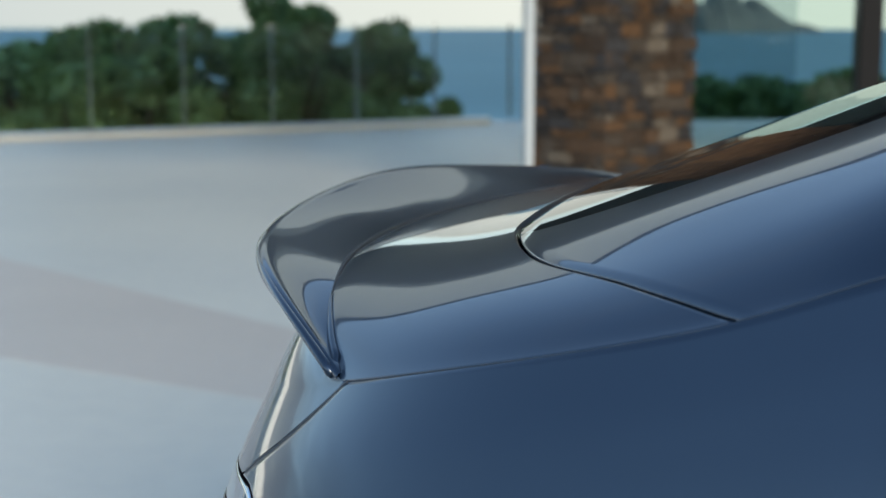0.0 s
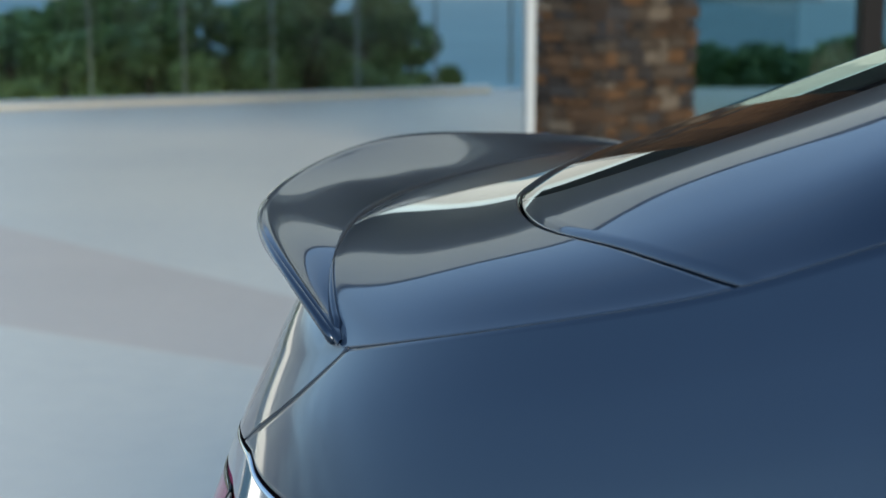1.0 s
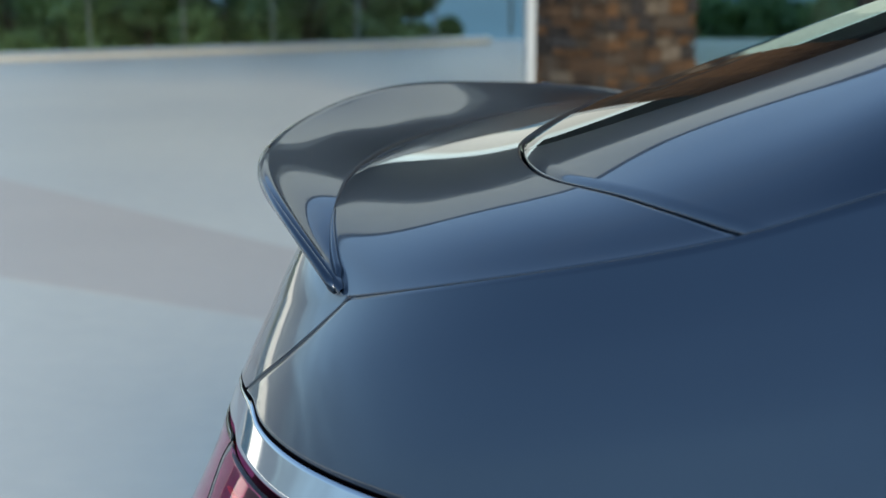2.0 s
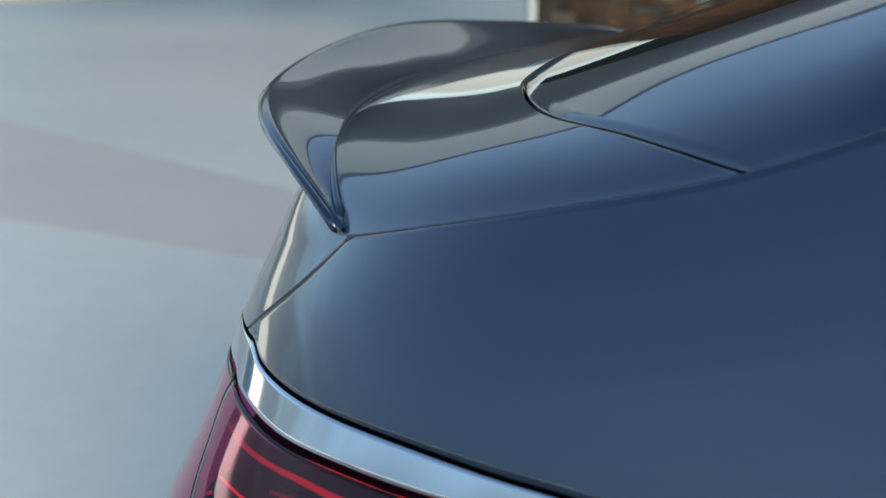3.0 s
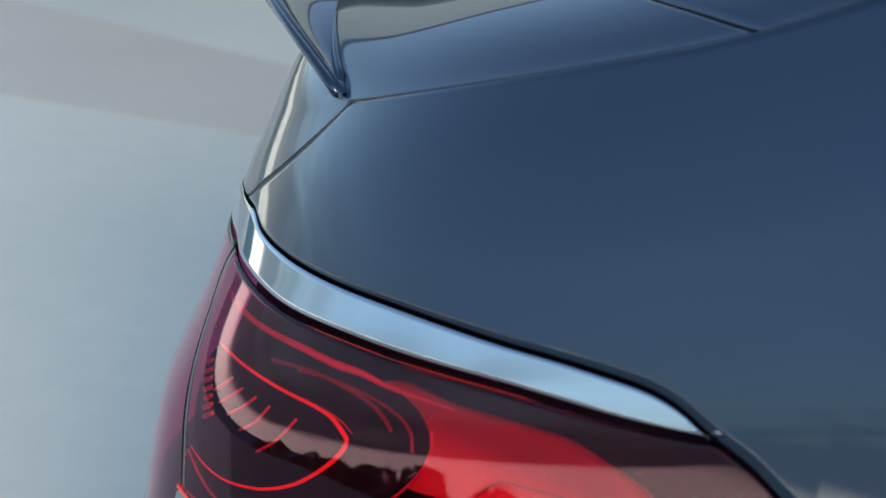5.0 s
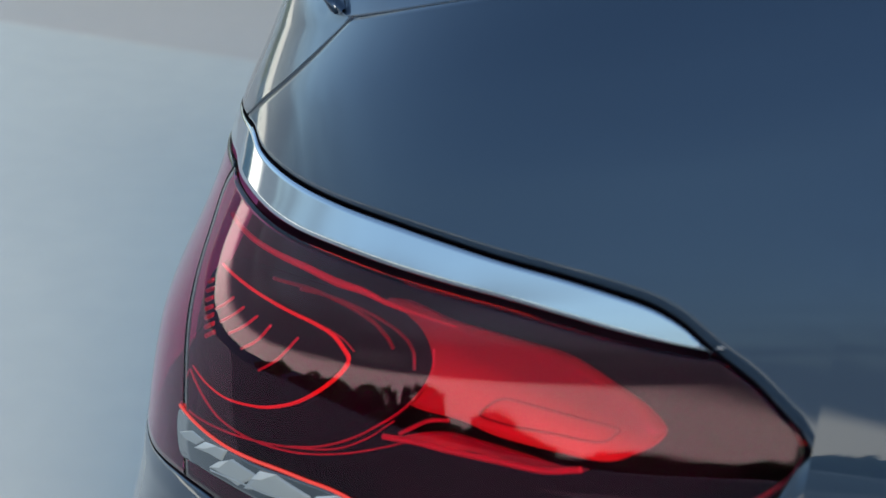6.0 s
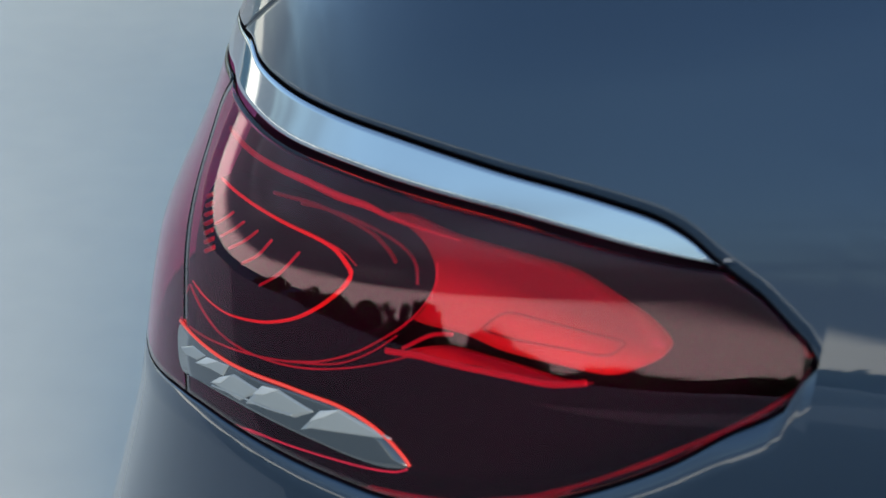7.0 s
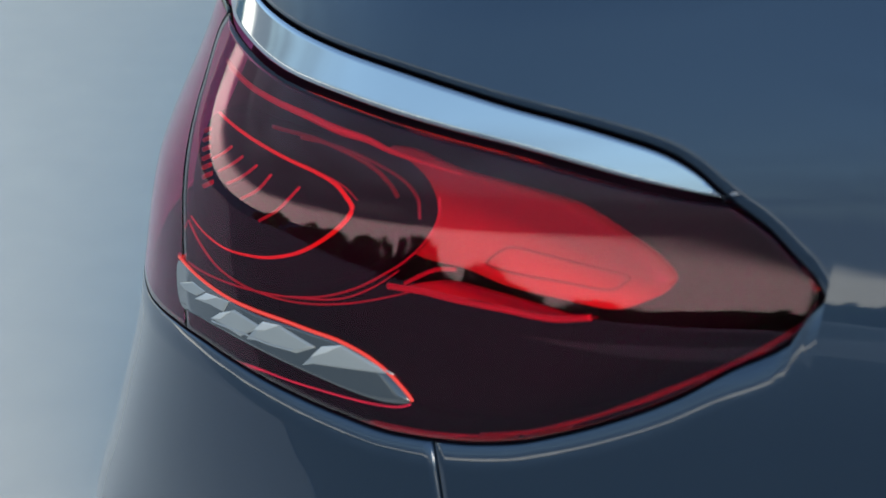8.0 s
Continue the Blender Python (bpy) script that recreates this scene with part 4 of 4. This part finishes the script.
    bar("light_guide", (0.8449, 0.8209, 0.7914, 0.7593, 0.7313, 0.7098, 0.6953), (0.1445, 0.1486, 0.1546, 0.1618, 0.1674, 0.1738, 0.1813), 0.0075, 0.0007, guide_dim, lamp, mirror=far, ends=(0.4, 1, 0.4))
    bar("chamber_rim", (0.6387, 0.6352, 0.6377, 0.6482, 0.6638, 0.6823, 0.7068, 0.7343), (0.1786, 0.1892, 0.1997, 0.2121, 0.2222, 0.2312, 0.2379, 0.2406), 0.0085, 0.0006, guide_dim, lamp, mirror=far)
    bar("light_guide", (0.8559, 0.8334, 0.8079, 0.7773, 0.7438, 0.7148, 0.6843, 0.6568, 0.6347), (0.2102, 0.2218, 0.2323, 0.2391, 0.2428, 0.2432, 0.2402, 0.2346, 0.2286), 0.0085, 0.0008, guide_dim, lamp, mirror=far, ends=(1, 0.8, 0.5))
    bar("chamber_arc", (0.7944, 0.7538, 0.7203, 0.6938, 0.6768, 0.6673), (0.1430, 0.1475, 0.1550, 0.1633, 0.1719, 0.1790), 0.0085, 0.0012, trim_red, lamp, mirror=far)
    bar("chamber_arc", (0.7633, 0.7318, 0.7003, 0.6703, 0.6538, 0.6472), (0.1479, 0.1516, 0.1588, 0.1689, 0.1790, 0.1907), 0.0085, 0.0009, trim_red, lamp, mirror=far)
    inset_plate("light_blade", (0.6503, 0.6212, 0.5917, 0.5637, 0.5432, 0.5277, 0.5427, 0.5692, 0.6012, 0.6267), (0.2293, 0.2243, 0.2290, 0.2353, 0.2406, 0.2421, 0.2432, 0.2398, 0.2334, 0.2319), 0.010, 0.004, reflector, lamp, "dim red blade with the panel's painted glow", mirror=far)
    bar("trim_line", (0.8529, 0.8124, 0.7683, 0.7253, 0.6878, 0.6573, 0.6372, 0.6272), (0.2777, 0.2819, 0.2852, 0.2905, 0.2946, 0.2976, 0.2980, 0.2954), 0.0032, 0.0007, trim_pink, lamp, mirror=far)
    bar("trim_line", (0.4696, 0.4526, 0.4361, 0.4246, 0.4181, 0.4181, 0.4266, 0.4431, 0.4631, 0.4896, 0.5172, 0.5472, 0.5797), (0.1865, 0.1982, 0.2124, 0.2256, 0.2383, 0.2488, 0.2560, 0.2650, 0.2729, 0.2834, 0.2950, 0.3048, 0.3100), 0.005, 0.0012, trim_red, lamp, mirror=far)

# wheels, underbody and nose close the car below and ahead
def wheel(x, y, side):
    w = new("wheel")
    w.parent = car
    ang = np.linspace(0, 2 * np.pi, 49)[:-1]
    prof = ((0.235, -0.10), (0.285, -0.118), (0.318, -0.105), (0.327, -0.05), (0.327, 0.05), (0.318, 0.105), (0.285, 0.118), (0.235, 0.10))
    V = [(x + r * np.cos(a), y + o, 0.33 + r * np.sin(a)) for a in ang for r, o in prof]
    n, m = len(ang), len(prof)
    F = [[i * m + j, ((i + 1) % n) * m + j, ((i + 1) % n) * m + (j + 1) % m, i * m + (j + 1) % m] for i in range(n) for j in range(m)]
    mesh_object("tyre", V, F, tyre_rubber, w)
    prof = ((0.0, 0.06), (0.06, 0.065), (0.09, 0.05), (0.215, 0.075), (0.236, 0.098), (0.236, -0.09), (0.0, -0.09))
    V = [(x + r * np.cos(a), y - side * o, 0.33 + r * np.sin(a)) for a in ang for r, o in prof]
    m = len(prof)
    F = [[i * m + j, ((i + 1) % n) * m + j, ((i + 1) % n) * m + j + 1, i * m + j + 1] for i in range(n) for j in range(m - 1)]
    mesh_object("rim", V, F, alloy, w)


def underbody():
    q = np.concatenate([np.linspace(-3.48, 0, 30), np.linspace(0.05, 1, 40)])
    e = body(q, 0.85 + 0 * q)
    mid = e * [1, 0, 1] + [0, YC, 0]
    P = np.stack([e, mid, e * [1, -1, 1] + [0, 2 * YC, 0]], 1)
    P[..., 2] = 0.21
    mesh_object("underbody", P.reshape(-1, 3), grid_faces(*P.shape[:2]), gap_black, car)


underbody()


# windscreen, bonnet and nose
def front_grid(x0, x1, n, lift):
    """From flank to flank over the car's front, lift(x) metres of crown over the shoulder."""
    x = np.linspace(x0, x1, n)
    e = body(X0 - x, 0 * x)
    v = np.linspace(-1, 1, 41)
    y = YC + (YC - e[:, 1:2]) * v[None]
    crown = (1 - np.exp(-(1 - np.abs(v)) * 7))[None] * (1 - 0.12 * v[None] ** 2)
    return np.stack([x[:, None] + 0 * y, y, shoulder(x)[:, None] + lift(x)[:, None] * crown], -1)


ROOF_END = float(top(2.3, YC) - shoulder(2.3))
for name, x0, x1, lift, mat in (("windscreen", 2.303, 2.92, lambda x: ease(x, (2.3, 2.6, 2.92), (ROOF_END, ROOF_END * 0.62, 0.05)), window_glass),
                                ("bonnet", 2.925, 3.72, lambda x: ease(x, (2.9, 3.4, 3.72), (0.05, 0.06, 0.03)), paint)):
    g = front_grid(x0, x1, 30, lift)
    mesh_object(name, g.reshape(-1, 3), [f[::-1] for f in grid_faces(*g.shape[:2])], mat, car)
w = np.linspace(0, 0.85, 16)
end = body(-3.42 + 0 * w, w)
round_off = 0.10 * np.sin(np.linspace(0.25, 2.6, 16))
v = np.linspace(-1, 1, 41)
nose = np.stack([(end[:, 0] + round_off)[:, None] - 0.10 * v[None] ** 4, YC + (YC - end[:, 1:2]) * v[None], end[:, 2:3] + 0.03 * (1 - v[None] ** 2) * (w[:, None] < 0.01)], -1)
mesh_object("front_bumper", nose.reshape(-1, 3), grid_faces(*nose.shape[:2]), paint, car)

# guessed size: the whole car grows about the camera's place, its picture unchanged
SIZE = 1.10
grow = Matrix.Translation((0, 0, EYE)) @ Matrix.Scale(SIZE, 4) @ Matrix.Translation((0, 0, -EYE))
for ob in car.children_recursive:
    if ob.type == "MESH":
        ob.data.transform(grow)
for wx in (0.42, 3.25):
    for wy, side in ((0.86, 1), (2 * YC * SIZE - 0.86, -1)):
        wheel(wx, wy, side)
